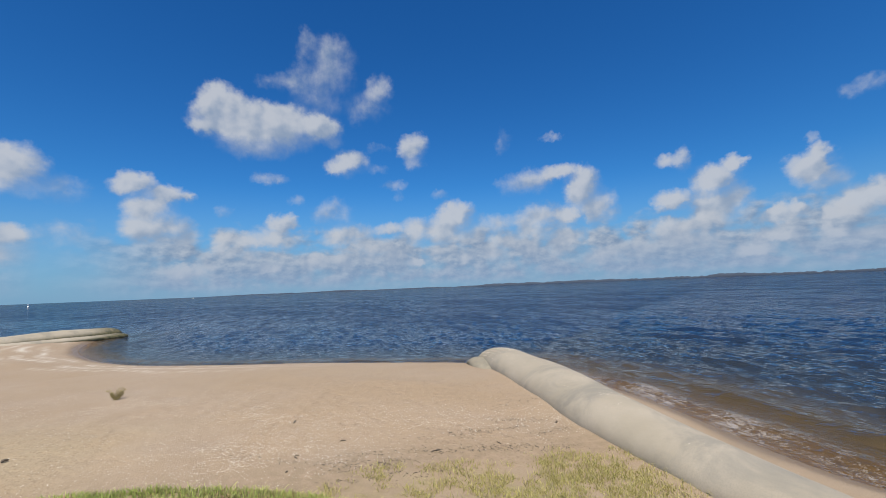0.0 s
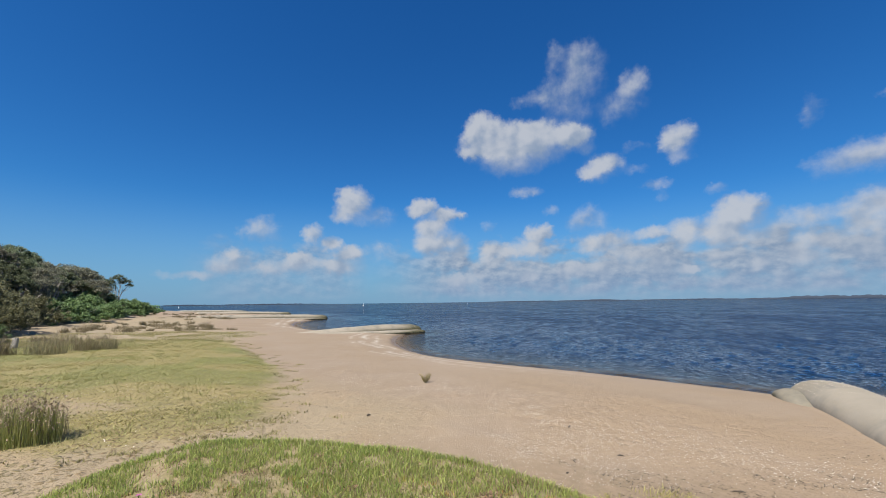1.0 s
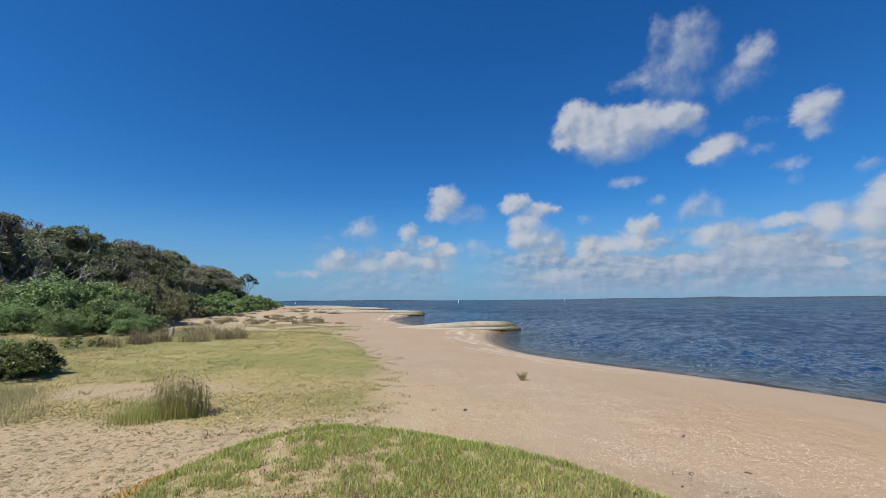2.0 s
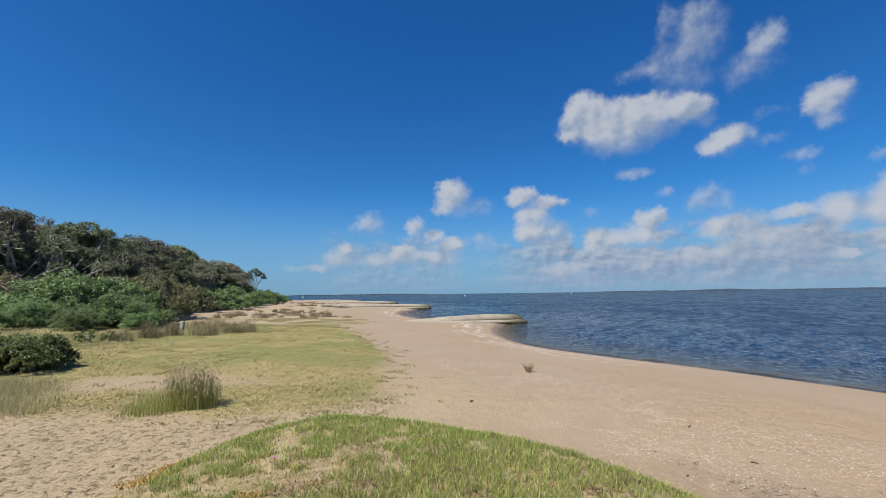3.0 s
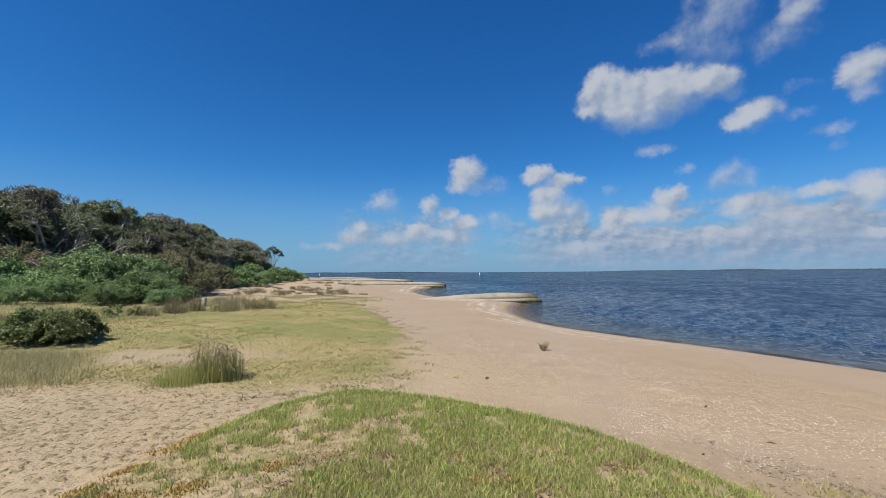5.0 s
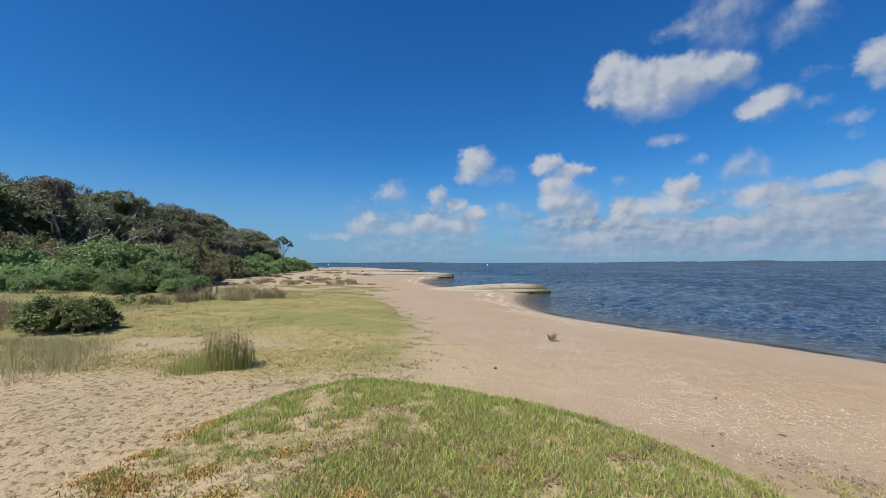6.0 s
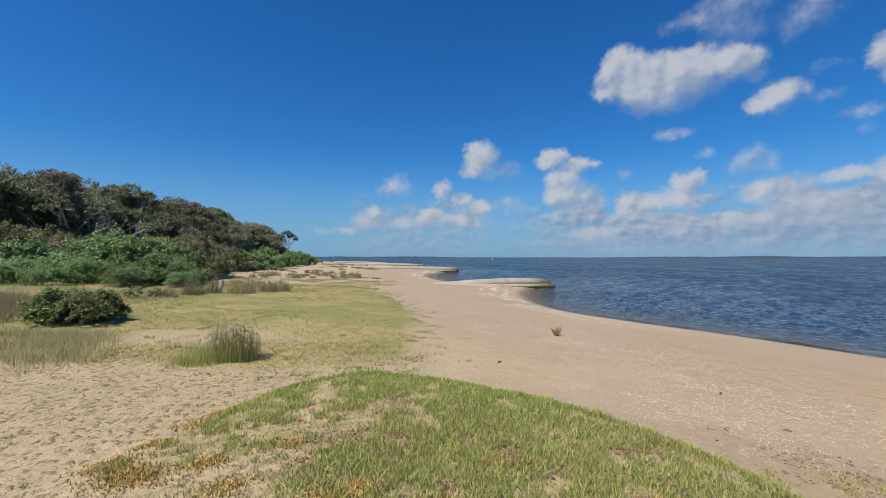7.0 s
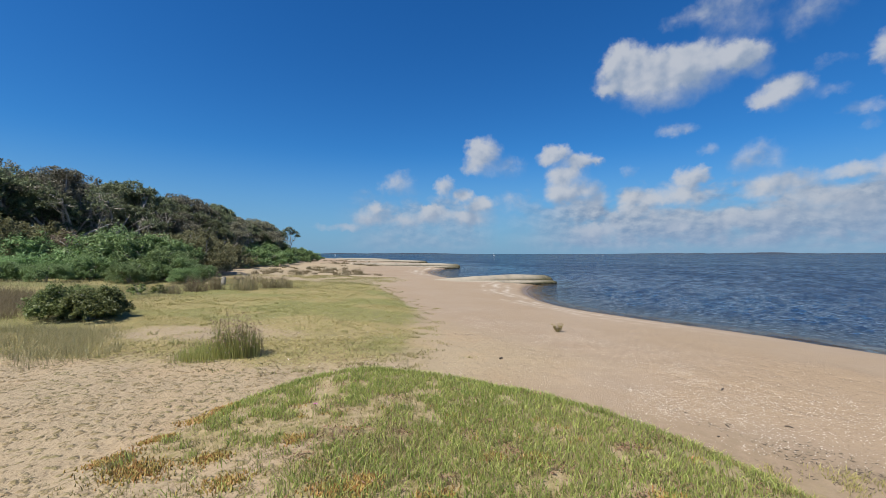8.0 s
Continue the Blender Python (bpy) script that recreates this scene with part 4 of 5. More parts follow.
def shrub(seed, rx, ry, high, mat, leaf=0.09, count=9000, lumps=26, name="shrub"):
    """A rounded coast shrub: stems under a dome of uneven leafy lumps."""
    g = np.random.default_rng(seed)
    root = new(name)
    for k in range(7):
        a = g.uniform(0, 6.28)
        end = np.array([np.cos(a) * rx * g.uniform(0.2, 0.7), np.sin(a) * ry * g.uniform(0.2, 0.7), high * g.uniform(0.45, 0.8)])
        put("stem", make_mesh("stem", *sweep(curve([(0, 0, -0.15), end * (0.35, 0.35, 0.5) + g.normal(0, 0.08 * rx, 3), end], 6), np.linspace(0.022, 0.008, 6) * high, 6)), BARK, root)
    pts = []
    per, tuft = (22, 0.062 * (rx + ry + high) / 3) if count > 5000 else (12, 0.09 * rx)
    for k in range(lumps):
        a, e = g.uniform(0, 6.28), np.arcsin(g.uniform(0.02, 1.0))
        sc = g.uniform(0.62, 0.88)
        c = np.array([np.cos(a) * np.cos(e) * rx, np.sin(a) * np.cos(e) * ry, 0.10 * high + np.sin(e) * high * 0.86]) * (sc, sc, sc)
        r = g.uniform(0.10, 0.27) * (rx + ry + high) / 3
        tips = shell_points(c, (r * 1.15, r * 1.15, r * 0.85), max(3, count // lumps // per), g, -0.4, 0.45)
        out = tips - c
        out /= np.linalg.norm(out, axis=1, keepdims=True) + 1e-6
        pts.append(sprays(tips, out, per, tuft, g))
    pts = np.concatenate(pts)
    pts[:, 2] = np.maximum(pts[:, 2], 0.02 + 0.1 * g.random(len(pts)))
    v, f = leaves(pts, leaf, g, 0.52, 0.6, 3)
    put("crown", make_mesh("crown", v, f, flat_shade=True), mat, root)
    return root


def stand(root, x, y, turn=0.0, scale=(1, 1, 1), sink=0.0):
    """Puts a thing on the ground."""
    root.matrix_basis = pose(x, y, float(ground_z(x, y)) - sink, 0, 0, turn) @ Matrix.Diagonal((*scale, 1))
    return root


def repeat(root, x, y, turn, scale, sink=0.0):
    m = pose(x, y, float(ground_z(x, y)) - sink, 0, 0, turn)
    other = copy_thing(root, m)
    other.matrix_basis = m @ Matrix.Diagonal((*scale, 1))
    return other


def at(az, dist):
    return dist * math.sin(radians(az)), dist * math.cos(radians(az))


kinds = [tea_tree(21, 7.5, 3.7), tea_tree(22, 7.0, 4.1, leafmat=LEAF_GREYISH), tea_tree(23, 8.0, 3.5), tea_tree(24, 6.6, 3.8, count=4200, bare=0.75)]
HEIGHTS = (7.5, 7.0, 8.0, 6.6)
for k in kinds:
    tagged(k, "dark grey-green coast tea tree with twisted grey limbs", "tree", "tea trees on the dune")
tagged(kinds[3], "sparse half-bare tea tree with bleached limbs", "tree", "tea trees on the dune")
SKYLINE = ((-60, -42.6, -41, -39.9, -39.1, -36.7, -35.7, -32.5, -30.5, -29, -26.6, -25.1, -24.2, -23, -22, -21, -18.3, -16.5, -15.4, -14),
           (9.8, 9.5, 9.2, 8.2, 8.5, 8.4, 8.1, 7.9, 7.3, 6.9, 6.9, 6.4, 6.0, 6.3, 5.3, 4.6, 4.35, 3.8, 3.3, 2.2))
tr = np.random.default_rng(5)


def plant_tree(kind, az, dist, share=1.0, wide=1.0, first=False):
    """A tree whose top stands at a share of the wood's skyline."""
    x, y = at(az, dist)
    top = 2.6 + share * tr.normal(1.0, 0.025) * dist * math.tan(radians(float(np.interp(az, *SKYLINE)))) - float(ground_z(x, y))
    tall = top / (HEIGHTS[kind] * 1.0)
    s = wide * tr.uniform(0.92, 1.05)
    return (stand if first else repeat)(kinds[kind], x, y, tr.uniform(-40, 40) + 180 * (tr.random() < 0.25), (s, s, tall))


for kind, az, dist, share, wide in ((0, -41.6, 41, 1.0, 1.0), (1, -37.6, 44, 1.0, 1.0), (2, -32.4, 49, 1.0, 1.0), (3, -34.9, 43, 0.99, 1.0)):
    plant_tree(kind, az, dist, share, wide, True)
for kind, az, dist, share, wide in ((1, -44.4, 43, 1.0, 1.05), (2, -39.4, 47, 0.97, 0.95), (0, -36.0, 51, 0.97, 1.0), (1, -33.6, 54, 0.98, 1.0), (0, -30.4, 52, 1.0, 1.0), (2, -28.2, 55, 1.0, 1.0),
                                    (1, -26.4, 57, 1.0, 1.0), (0, -24.9, 60, 0.98, 0.95), (2, -23.1, 62, 1.0, 0.8), (1, -21.6, 68, 0.97, 0.9), (0, -20.2, 76, 1.0, 0.95), (1, -18.6, 80, 1.0, 1.05),
                                    (2, -17.3, 84, 0.97, 0.95), (0, -17.4, 90, 0.97, 0.85), (2, -19.4, 74, 0.85, 0.9), (1, -17.8, 76, 0.72, 0.9), (0, -16.9, 80, 0.62, 0.7),
                                    (0, -38.6, 41, 0.80, 0.75), (2, -30.8, 45, 0.76, 0.7), (1, -28.2, 48, 0.74, 0.75), (0, -25.8, 51, 0.78, 0.75), (2, -23.6, 55, 0.72, 0.7), (1, -21.8, 60, 0.78, 0.75),
                                    (1, -36.0, 66, 0.86, 1.3), (0, -31.0, 70, 0.86, 1.3), (2, -26.5, 74, 0.86, 1.3), (1, -22.6, 86, 0.9, 1.3), (0, -40.4, 60, 0.9, 1.3),
                                    (3, -36.6, 40.5, 0.78, 0.9), (3, -33.2, 42.5, 0.80, 0.9), (3, -29.4, 46, 0.8, 0.85), (3, -26.8, 50, 0.8, 0.8), (3, -20.6, 62, 0.8, 0.8), (1, -47.4, 42, 1.0, 1.1), (0, -51.4, 44, 1.0, 1.1)):
    plant_tree(kind, az, dist, share, wide)


def lone_tree():
    """The tall thin tree that stands clear of the others: three bare stems close together, a small uneven crown."""
    g = np.random.default_rng(77)
    root = new("tree")
    tops = ((-0.75, 0.2, 5.5), (0.25, -0.2, 5.5), (0.95, 0.2, 4.7))
    for k, (dx, dy, dz) in enumerate(tops):
        stem = curve([(0.22 * k - 0.3, 0, -0.3), (0.28 * k - 0.45 + g.normal(0, 0.1), dy * 0.4, 2.8), (dx, dy, dz)], 9)
        trunk = put("stem", make_mesh("stem", *sweep(stem, np.linspace(0.11, 0.04, 9), 7, 1.0, 0.2, k)), BARK, root, "bleached grey stem" if k == 0 else "")
        for m in range(4):
            end = stem[6 + m % 3] + g.normal(0, 0.35, 3) + (0, 0, 0.35)
            put("branch", make_mesh("branch", *sweep(curve([stem[5 + m % 3], (stem[6] + end) / 2, end], 5), np.linspace(0.04, 0.012, 5), 5)), BARK, trunk)
    pads = (((-0.85, 0.1, 5.8), 0.62), ((-0.2, -0.1, 6.2), 0.6), ((0.35, 0.1, 5.75), 0.55), ((0.95, 0.1, 5.45), 0.5), ((1.25, 0.1, 4.85), 0.48), ((-1.15, 0.0, 5.35), 0.38), ((0.1, 0.2, 5.3), 0.3))
    pts = []
    for c, r in pads:
        tips = shell_points(c, (r, r, r * 0.7), 34, g, -0.4, 0.6)
        pts.append(sprays(tips, (tips - c) / r, 14, 0.17, g))
    put("crown", make_mesh("crown", *leaves(np.concatenate(pts), 0.09, g, 0.5, 0.3, 3), flat_shade=True), LEAF_TREE, root)
    return tagged(root, "tall lone tree with bare forked stems and small flat crown", "tree")


stand(lone_tree(), *at(-14.7, 88), 0)

big = shrub(41, 3.2, 3.0, 2.9, LEAF_GREEN, 0.075, 30000, 64)
tagged(big, "bright green rounded coast shrub at dune edge", "shrub", "green coast shrubs")
stand(big, -15.4, 26.9, 0, (0.85, 0.85, 0.76))
for x, y, turn, s, h in ((-17.4, 28.2, 200, 1.1, 1.16), (-18.6, 26.6, 70, 0.75, 0.66), (-16.2, 29.8, 220, 0.9, 0.98), (-22.8, 26.6, 300, 0.9, 0.98), (-20.8, 28.6, 30, 0.85, 0.62), (-26.5, 29.5, 100, 1.1, 1.0), (-13.7, 26.3, 10, 0.55, 0.56),
                         (-12.3, 26.6, 80, 0.38, 0.34), (-17.0, 24.6, 190, 0.45, 0.5), (-20.4, 24.8, 260, 0.55, 0.55)):
    repeat(big, x, y, turn, (s, s, h))
for x, y, turn, s, h in ((-17.6, 22.6, 40, 0.34, 0.36), (-14.6, 23.9, 120, 0.36, 0.42), (-19.6, 22.2, 200, 0.40, 0.40), (-23.0, 21.6, 310, 0.62, 0.66), (-12.2, 24.9, 250, 0.30, 0.34), (-25.2, 24.0, 160, 0.75, 0.85)):
    repeat(big, x, y, turn, (s, s, h))
low = shrub(42, 2.4, 2.2, 1.9, LEAF_GREEN, 0.09, 12000, 30)
tagged(low, "mid-green coast shrub on the sandy dune", "shrub", "low coast shrubs")
stand(low, *at(-19.6, 56), 20, (1.3, 1.3, 1.35))
for az, dist, s, h in ((-17.6, 60, 1.2, 1.1), (-15.6, 66, 1.3, 1.15), (-16.8, 72, 1.3, 1.5), (-14.2, 78, 1.4, 1.4), (-13.4, 92, 1.5, 1.35), (-12.6, 108, 1.5, 1.1), (-12.0, 128, 1.6, 0.9),
                       (-20.8, 62, 1.3, 1.5), (-18.6, 68, 1.4, 1.7), (-15.0, 90, 1.5, 1.5), (-17.4, 76, 1.5, 2.1), (-15.7, 82, 1.5, 1.9), (-13.8, 98, 1.5, 1.6)):
    repeat(low, *at(az, dist), dist * 37, (s, s, h))
olive = shrub(43, 2.9, 2.7, 3.3, LEAF_OLIVE, 0.075, 24000, 44)
tagged(olive, "dull olive dense shrub below the trees", "shrub", "olive shrubs")
stand(olive, *at(-24.8, 42), 0)
for az, dist, turn, s, h in ((-27.6, 42.5, 90, 1.0, 1.05), (-30.6, 41, 180, 1.05, 1.0), (-22.6, 50, 40, 1.1, 1.0), (-39.2, 38, 250, 1.1, 1.05), (-33.2, 41, 20, 1.0, 0.9), (-41.0, 36, 130, 1.1, 1.1), (-25.3, 36.0, 310, 0.95, 1.06)):
    repeat(olive, *at(az, dist), turn, (s, s, h))
DEAD = leaf_material("dead_twigs", (0.120, 0.085, 0.062), (0.270, 0.205, 0.160), 0.6, 0.2)
withered = shrub(47, 2.7, 2.2, 3.3, DEAD, 0.055, 12000, 36)
tagged(withered, "withered grey-brown twiggy shrub below the trees", "shrub")
stand(withered, *at(-35.4, 34.5), 0, (1.0, 1.0, 1.0))
dark = shrub(44, 1.45, 1.15, 0.98, LEAF_DARK, 0.042, 20000, 42)
tagged(dark, "dark green glossy low shrub in dry grass", "shrub")
stand(dark, -8.55, 11.75, 15, (0.8, 0.85, 0.95))
repeat(dark, -7.95, 11.55, 150, (0.70, 0.7, 0.88))
sprig = shrub(45, 0.42, 0.4, 0.5, LEAF_DARK, 0.05, 700, 14)
tagged(sprig, "small grey-green seedling shrub on sand", "shrub", "seedling shrubs")
stand(sprig, -10.35, 17.6, 0)
repeat(sprig, -9.8, 18.0, 80, (0.8, 0.8, 0.9))

PALE = leaf_material("pale_flowering_leaves", (0.16, 0.19, 0.10), (0.62, 0.60, 0.50), 0.5, 0.3)
bloom = shrub(46, 1.3, 1.1, 1.3, PALE, 0.08, 3000, 18)
tagged(bloom, "low shrub with many small white flowers", "shrub")
stand(bloom, *at(-20.9, 52), 0)


def stump(x, y):
    g = np.random.default_rng(3)
    v, f = sweep(curve([(0, 0, -0.1), (0.03, 0.01, 0.2), (0.02, 0.04, 0.42)], 6), [0.15, 0.12, 0.11, 0.105, 0.10, 0.095], 10, 1.0, 0.25, 3)
    ob = put("tree_stump", make_mesh("tree_stump", v, f), BARK)
    ob.location = (x, y, float(ground_z(x, y)))
    return tagged(ob, "weathered pale tree stump in dune grass", "stump")


stump(-9.6, 23.4)

# ---------------------------------------------------------------- grasses
def scatter(outline, per_m2, g, x0, x1, y0, y1, edge=0.0):
    """Random points within an outline, ragged at its edge."""
    n = int((x1 - x0) * (y1 - y0) * per_m2)
    x, y = g.uniform(x0, x1, n), g.uniform(y0, y1, n)
    d = inside_by(outline, x, y) + edge * (fbm(x, y, 1.4, 2) - 0.5) * 2
    return x[d > 0], y[d > 0], d[d > 0]


def stuff(name, pieces, mat, label, category):
    v, f = join(pieces) if isinstance(pieces, list) else pieces
    return tagged(put(name, make_mesh(name, v, f, flat_shade=True), mat), label, category, kind="stuff")


gg = np.random.default_rng(11)
x, y, d = scatter(MOUND, 6200, gg, -3.1, 3.3, -1.7, 6.3, 0.25)
thick = 0.5 * fbm(x, y, 0.9, 1, 3) + 0.5 * fbm(x, y, 6.0, 4, 2)
want = smooth(thick, 0.36, 0.56) * (0.35 + 0.65 * smooth(y, 0.4, 1.8)) * (1 - 0.9 * bare(x, y)) + 0.5 * np.exp(-(d / 0.3) ** 2) * smooth(y + x, 2.0, 4.0)
for cx, cy, r in ((0.0, 3.02, 0.14), (1.07, 3.05, 0.12), (-0.5, 3.95, 0.12), (1.75, 3.0, 0.12), (0.3, 4.2, 0.10), (0.95, 4.0, 0.09)):
    want *= 1 - 0.9 * np.exp(-((x - cx) ** 2 + (y - cy) ** 2) / r**2)
spot = np.random.default_rng(19)
SPOTS = [(spot.uniform(-1.0, 2.8), spot.uniform(1.7, 5.3), spot.uniform(0.06, 0.17)) for _ in range(60)]
for cx, cy, r in SPOTS:
    want *= 1 - 0.7 * np.exp(-((x - cx) ** 2 + (1.3 * (y - cy)) ** 2) / r**2)
ok = gg.random(len(x)) < np.clip(want, 0.012, 0.74)
x, y, d = x[ok], y[ok], d[ok]
dry = gg.random(len(x)) < (0.36 + 0.5 * smooth(fbm(x, y, 1.1, 4), 0.5, 0.65)) * (1 - 0.7 * smooth(y, 4.2, 5.2))
z = ground_z(x, y)
stuff("grass", blades(x[~dry], y[~dry], z[~dry] - 0.01, 0.078, 0.008, gg, 0.6), GRASS, "short green grass covering the near mound", "grass")
stuff("dry_grass", blades(x[dry], y[dry], z[dry] - 0.01, 0.066, 0.007, gg, 0.8), STRAW, "straw-coloured blades among the mound grass", "grass")
x, y, d = scatter(MEADOW, 1100, gg, -14, 0.8, 6.5, 27, 0.45)
ok = gg.random(len(x)) < (0.35 + 0.65 * smooth(fbm(x, y, 0.8, 3), 0.3, 0.6)) * np.clip(1.3 - y / 24, 0.22, 0.9) * (1 - 0.95 * sandy(x, y)) * smooth(d, 0.0, 0.5)
x, y = x[ok], y[ok]
lush = gg.random(len(x)) < 0.04 + 0.9 * lushness(x, y)
stuff("meadow_grass", blades(x[~lush], y[~lush], ground_z(x[~lush], y[~lush]) - 0.004, 0.022, 0.028, gg, 2.0, joints=False), MEADOWY, "low yellow dune grass behind the beach", "grass")
ex, ey = gg.uniform(-3.0, 2.2, 900), gg.uniform(6.6, 27, 900)
ed = inside_by(MEADOW, ex, ey) + 0.8 * (fbm(ex, ey, 0.9, 1) - 0.5)
ok = (ed < 0.15) & (ed > -0.9) & (gg.random(900) < np.exp(ed / 0.45))
edge_tufts = ex[ok], ey[ok]
stuff("green_meadow_grass", blades(x[lush], y[lush], ground_z(x[lush], y[lush]) - 0.005, 0.036, 0.013, gg, 1.4, joints=False), LUSH, "greener patches of low dune grass", "grass")
x, y, d = scatter(DRY, 4200, gg, 2.2, 6.4, -1.4, 4.4, 0.5)
ok = gg.random(len(x)) < smooth(0.5 * fbm(x, y, 1.1, 3) + 0.5 * fbm(x, y, 6.0, 1, 2), 0.37, 0.60) * smooth(d, -0.3, 0.9)
x, y = x[ok], y[ok]
stuff("sparse_grass", blades(x, y, ground_z(x, y) - 0.01, 0.062, 0.0065, gg, 0.9), THIN, "sparse yellowing grass on sand beside groyne", "grass")


def rush_tuft(x, y, spread, high, count, seed, mat, seeds=0.5, width=0.006, label="", lean=0.2):
    g = np.random.default_rng(seed)
    root = new("rush_tuft")
    a, r = g.uniform(0, 6.28, count), spread * np.sqrt(g.random(count))
    bx, by = np.cos(a) * r, np.sin(a) * r * 0.7
    h = high * (1 - 0.45 * (r / spread) ** 2) * (0.75 + 0.5 * fbm(bx + x, by + y, 4.0, 2, 2))
    v, f = blades(bx, by, 0 * bx - 0.02, h, width, g, lean)
    tagged(put("foliage", make_mesh("foliage", v, f, flat_shade=True), mat, root), kind="stuff")
    tips = v.reshape(-1, 5, 3)[:, 4]
    tips = tips[g.random(len(tips)) < seeds]
    if len(tips):
        heads = put("seed_fringe", make_mesh("seed_fringe", *leaves(tips.repeat(3, 0) + g.normal(0, 0.014, (3 * len(tips), 3)), 0.016, g, 0.45), flat_shade=True), SEED, root, "brown seed heads")
        tagged(heads, kind="stuff")
    root.location = (x, y, float(ground_z(x, y)))
    return tagged(root, label or "clump of rushes with brown seed heads", "rush", "rush clumps")


rush_tuft(-2.93, 7.65, 0.42, 0.66, 900, 1, RUSH, 0.5)
rush_tuft(-2.85, 7.75, 0.42, 0.76, 150, 3, DUNERUSH, 0.9, 0.006, "tall brown flowering rush stems in the clump", 0.22)
rush_tuft(-3.35, 7.4, 0.42, 0.36, 700, 2, RUSH, 0.05, label="lower green edge of the rush clump")
for x, y, sp, h, n in ((-9.06, 19.3, 0.5, 0.75, 260), (-8.6, 20.1, 0.45, 0.7, 240), (-7.3, 20.0, 0.6, 0.8, 320), (-6.5, 21.2, 0.5, 0.75, 260), (-5.9, 21.4, 0.4, 0.7, 220),
                       (-8.3, 24.4, 0.6, 0.7, 260), (-9.4, 18.0, 0.45, 0.55, 220), (-4.7, 42.6, 0.5, 0.7, 160), (-5.0, 34.4, 0.7, 0.6, 200), (-9.4, 37, 0.6, 0.6, 180), (-11.6, 38, 0.6, 0.6, 180)):
    rush_tuft(x, y, sp, h, n, int(abs(x * 71 + y * 13)), DUNERUSH, 0.5, 0.012, "grey-brown rush clump on the sandy dune", 0.5)
GREY_PATCH = round_off([(-8.6, 6.9), (-5.9, 6.85), (-5.1, 6.95), (-5.0, 8.1), (-6.1, 9.7), (-8.0, 10.2), (-9.5, 9.5)])
x, y, d = scatter(GREY_PATCH, 900, gg, -9.5, -4.9, 6.6, 10.4, 0.8)
ok = gg.random(len(x)) < 0.25 + 0.75 * smooth(fbm(x, y, 0.9, 1), 0.35, 0.6)
x, y = x[ok], y[ok]
stuff("tall_grass", blades(x, y, ground_z(x, y) - 0.02, 0.24, 0.006, gg, 1.0), GREY, "tall thin greyish dune grass", "grass")
BROWN_PATCH = round_off([(-17, 12.5), (-10.2, 10.9), (-9.6, 12.2), (-10.4, 14.2), (-13.0, 16.8), (-18, 17.5)])
x, y, d = scatter(BROWN_PATCH, 420, gg, -18, -9.5, 10.6, 17.6, 0.9)
stuff("brown_grass", blades(x, y, ground_z(x, y) - 0.02, 0.34, 0.010, gg, 0.8, joints=False), DUNERUSH, "tall brown dry grass beside the dark shrub", "grass")
# fringe of tall grass before the shrubs
x, y = gg.uniform(-24, -5, 26000), gg.uniform(15, 27, 26000)
ok = gg.random(len(x)) < np.maximum(smooth(fbm(x, y, 0.45, 2), 0.48, 0.66), 0.22 * np.exp(-((y - 23.2 + 0.16 * (x + 15)) / 1.5) ** 2) * (x < -9.5)) * smooth(inside_by(SHORE, x, y), 13, 17)
x, y = x[ok], y[ok]
stuff("fringe_grass", blades(x, y, ground_z(x, y) - 0.02, 0.22, 0.011, gg, 0.8, joints=False), GREY, "pale seeding grass before the dune shrubs", "grass")


def tussocks(cx, cy, r, high, count, wide, g):
    n = len(cx)
    a, q = g.uniform(0, 6.28, (n, count)), np.sqrt(g.random((n, count)))
    rr = np.broadcast_to(np.asarray(r), (n,))[:, None]
    x, y = (cx[:, None] + np.cos(a) * q * rr).ravel(), (cy[:, None] + np.sin(a) * q * rr).ravel()
    return blades(x, y, ground_z(x, y) - 0.02, np.repeat(np.broadcast_to(high, (n,)), count), wide, g, 0.7, joints=False)


x, y, d = scatter(MEADOW, 5.0, gg, -14, 0.8, 7.0, 27, 0.4)
ok = gg.random(len(x)) < 0.25 + 0.75 * smooth(fbm(x, y, 0.6, 5), 0.42, 0.6)
x, y = x[ok], y[ok]
stuff("meadow_tufts", tussocks(x, y, gg.uniform(0.06, 0.22, len(x)), gg.uniform(0.05, 0.11, len(x)), 34, 0.012, gg), LUSH, "low olive tufts dotted over the dune grass", "grass")
n = 620
x, y = gg.uniform(-24, -2, n), gg.uniform(27, 100, n)
ok = (inside_by(SHORE, x, y) > 8.5) & (gg.random(n) < smooth(fbm(x, y, 0.12, 2), 0.38, 0.6)) & (x > -11 - (y - 27) * 0.14)
x, y = x[ok], y[ok]
stuff("dune_tussocks", tussocks(x, y, gg.uniform(0.15, 0.6, len(x)), gg.uniform(0.15, 0.42, len(x)), 110, 0.03, gg), DUNERUSH, "low grey-green tussocks on the sand dune", "grass")
x, y = gg.uniform(-13, -1, 120), gg.uniform(21, 34, 120)
ok = inside_by(SHORE, x, y) > 9.5
x, y = x[ok], y[ok]
stuff("dune_runners", tussocks(x, y, gg.uniform(0.5, 1.6, len(x)), 0.10, 260, 0.022, gg), STRAW, "yellowish creeping grass on the dune sand", "grass")


# small tufts pressed into the sandy path
def tuft_specks(x, y, per, high, wide, g, spread=0.03, lean=1.1):
    n = len(x)
    bx = np.repeat(x, per) + g.normal(0, spread, n * per)
    by = np.repeat(y, per) + g.normal(0, spread * 0.6, n * per)
    return blades(bx, by, ground_z(bx, by) - 0.004, high, wide, g, lean, joints=False)


stuff("edge_tufts", tuft_specks(*edge_tufts, 26, 0.05, 0.016, gg, 0.09, 1.2), LUSH, "scattered grass tufts where meadow meets sand", "grass")
n = 9000
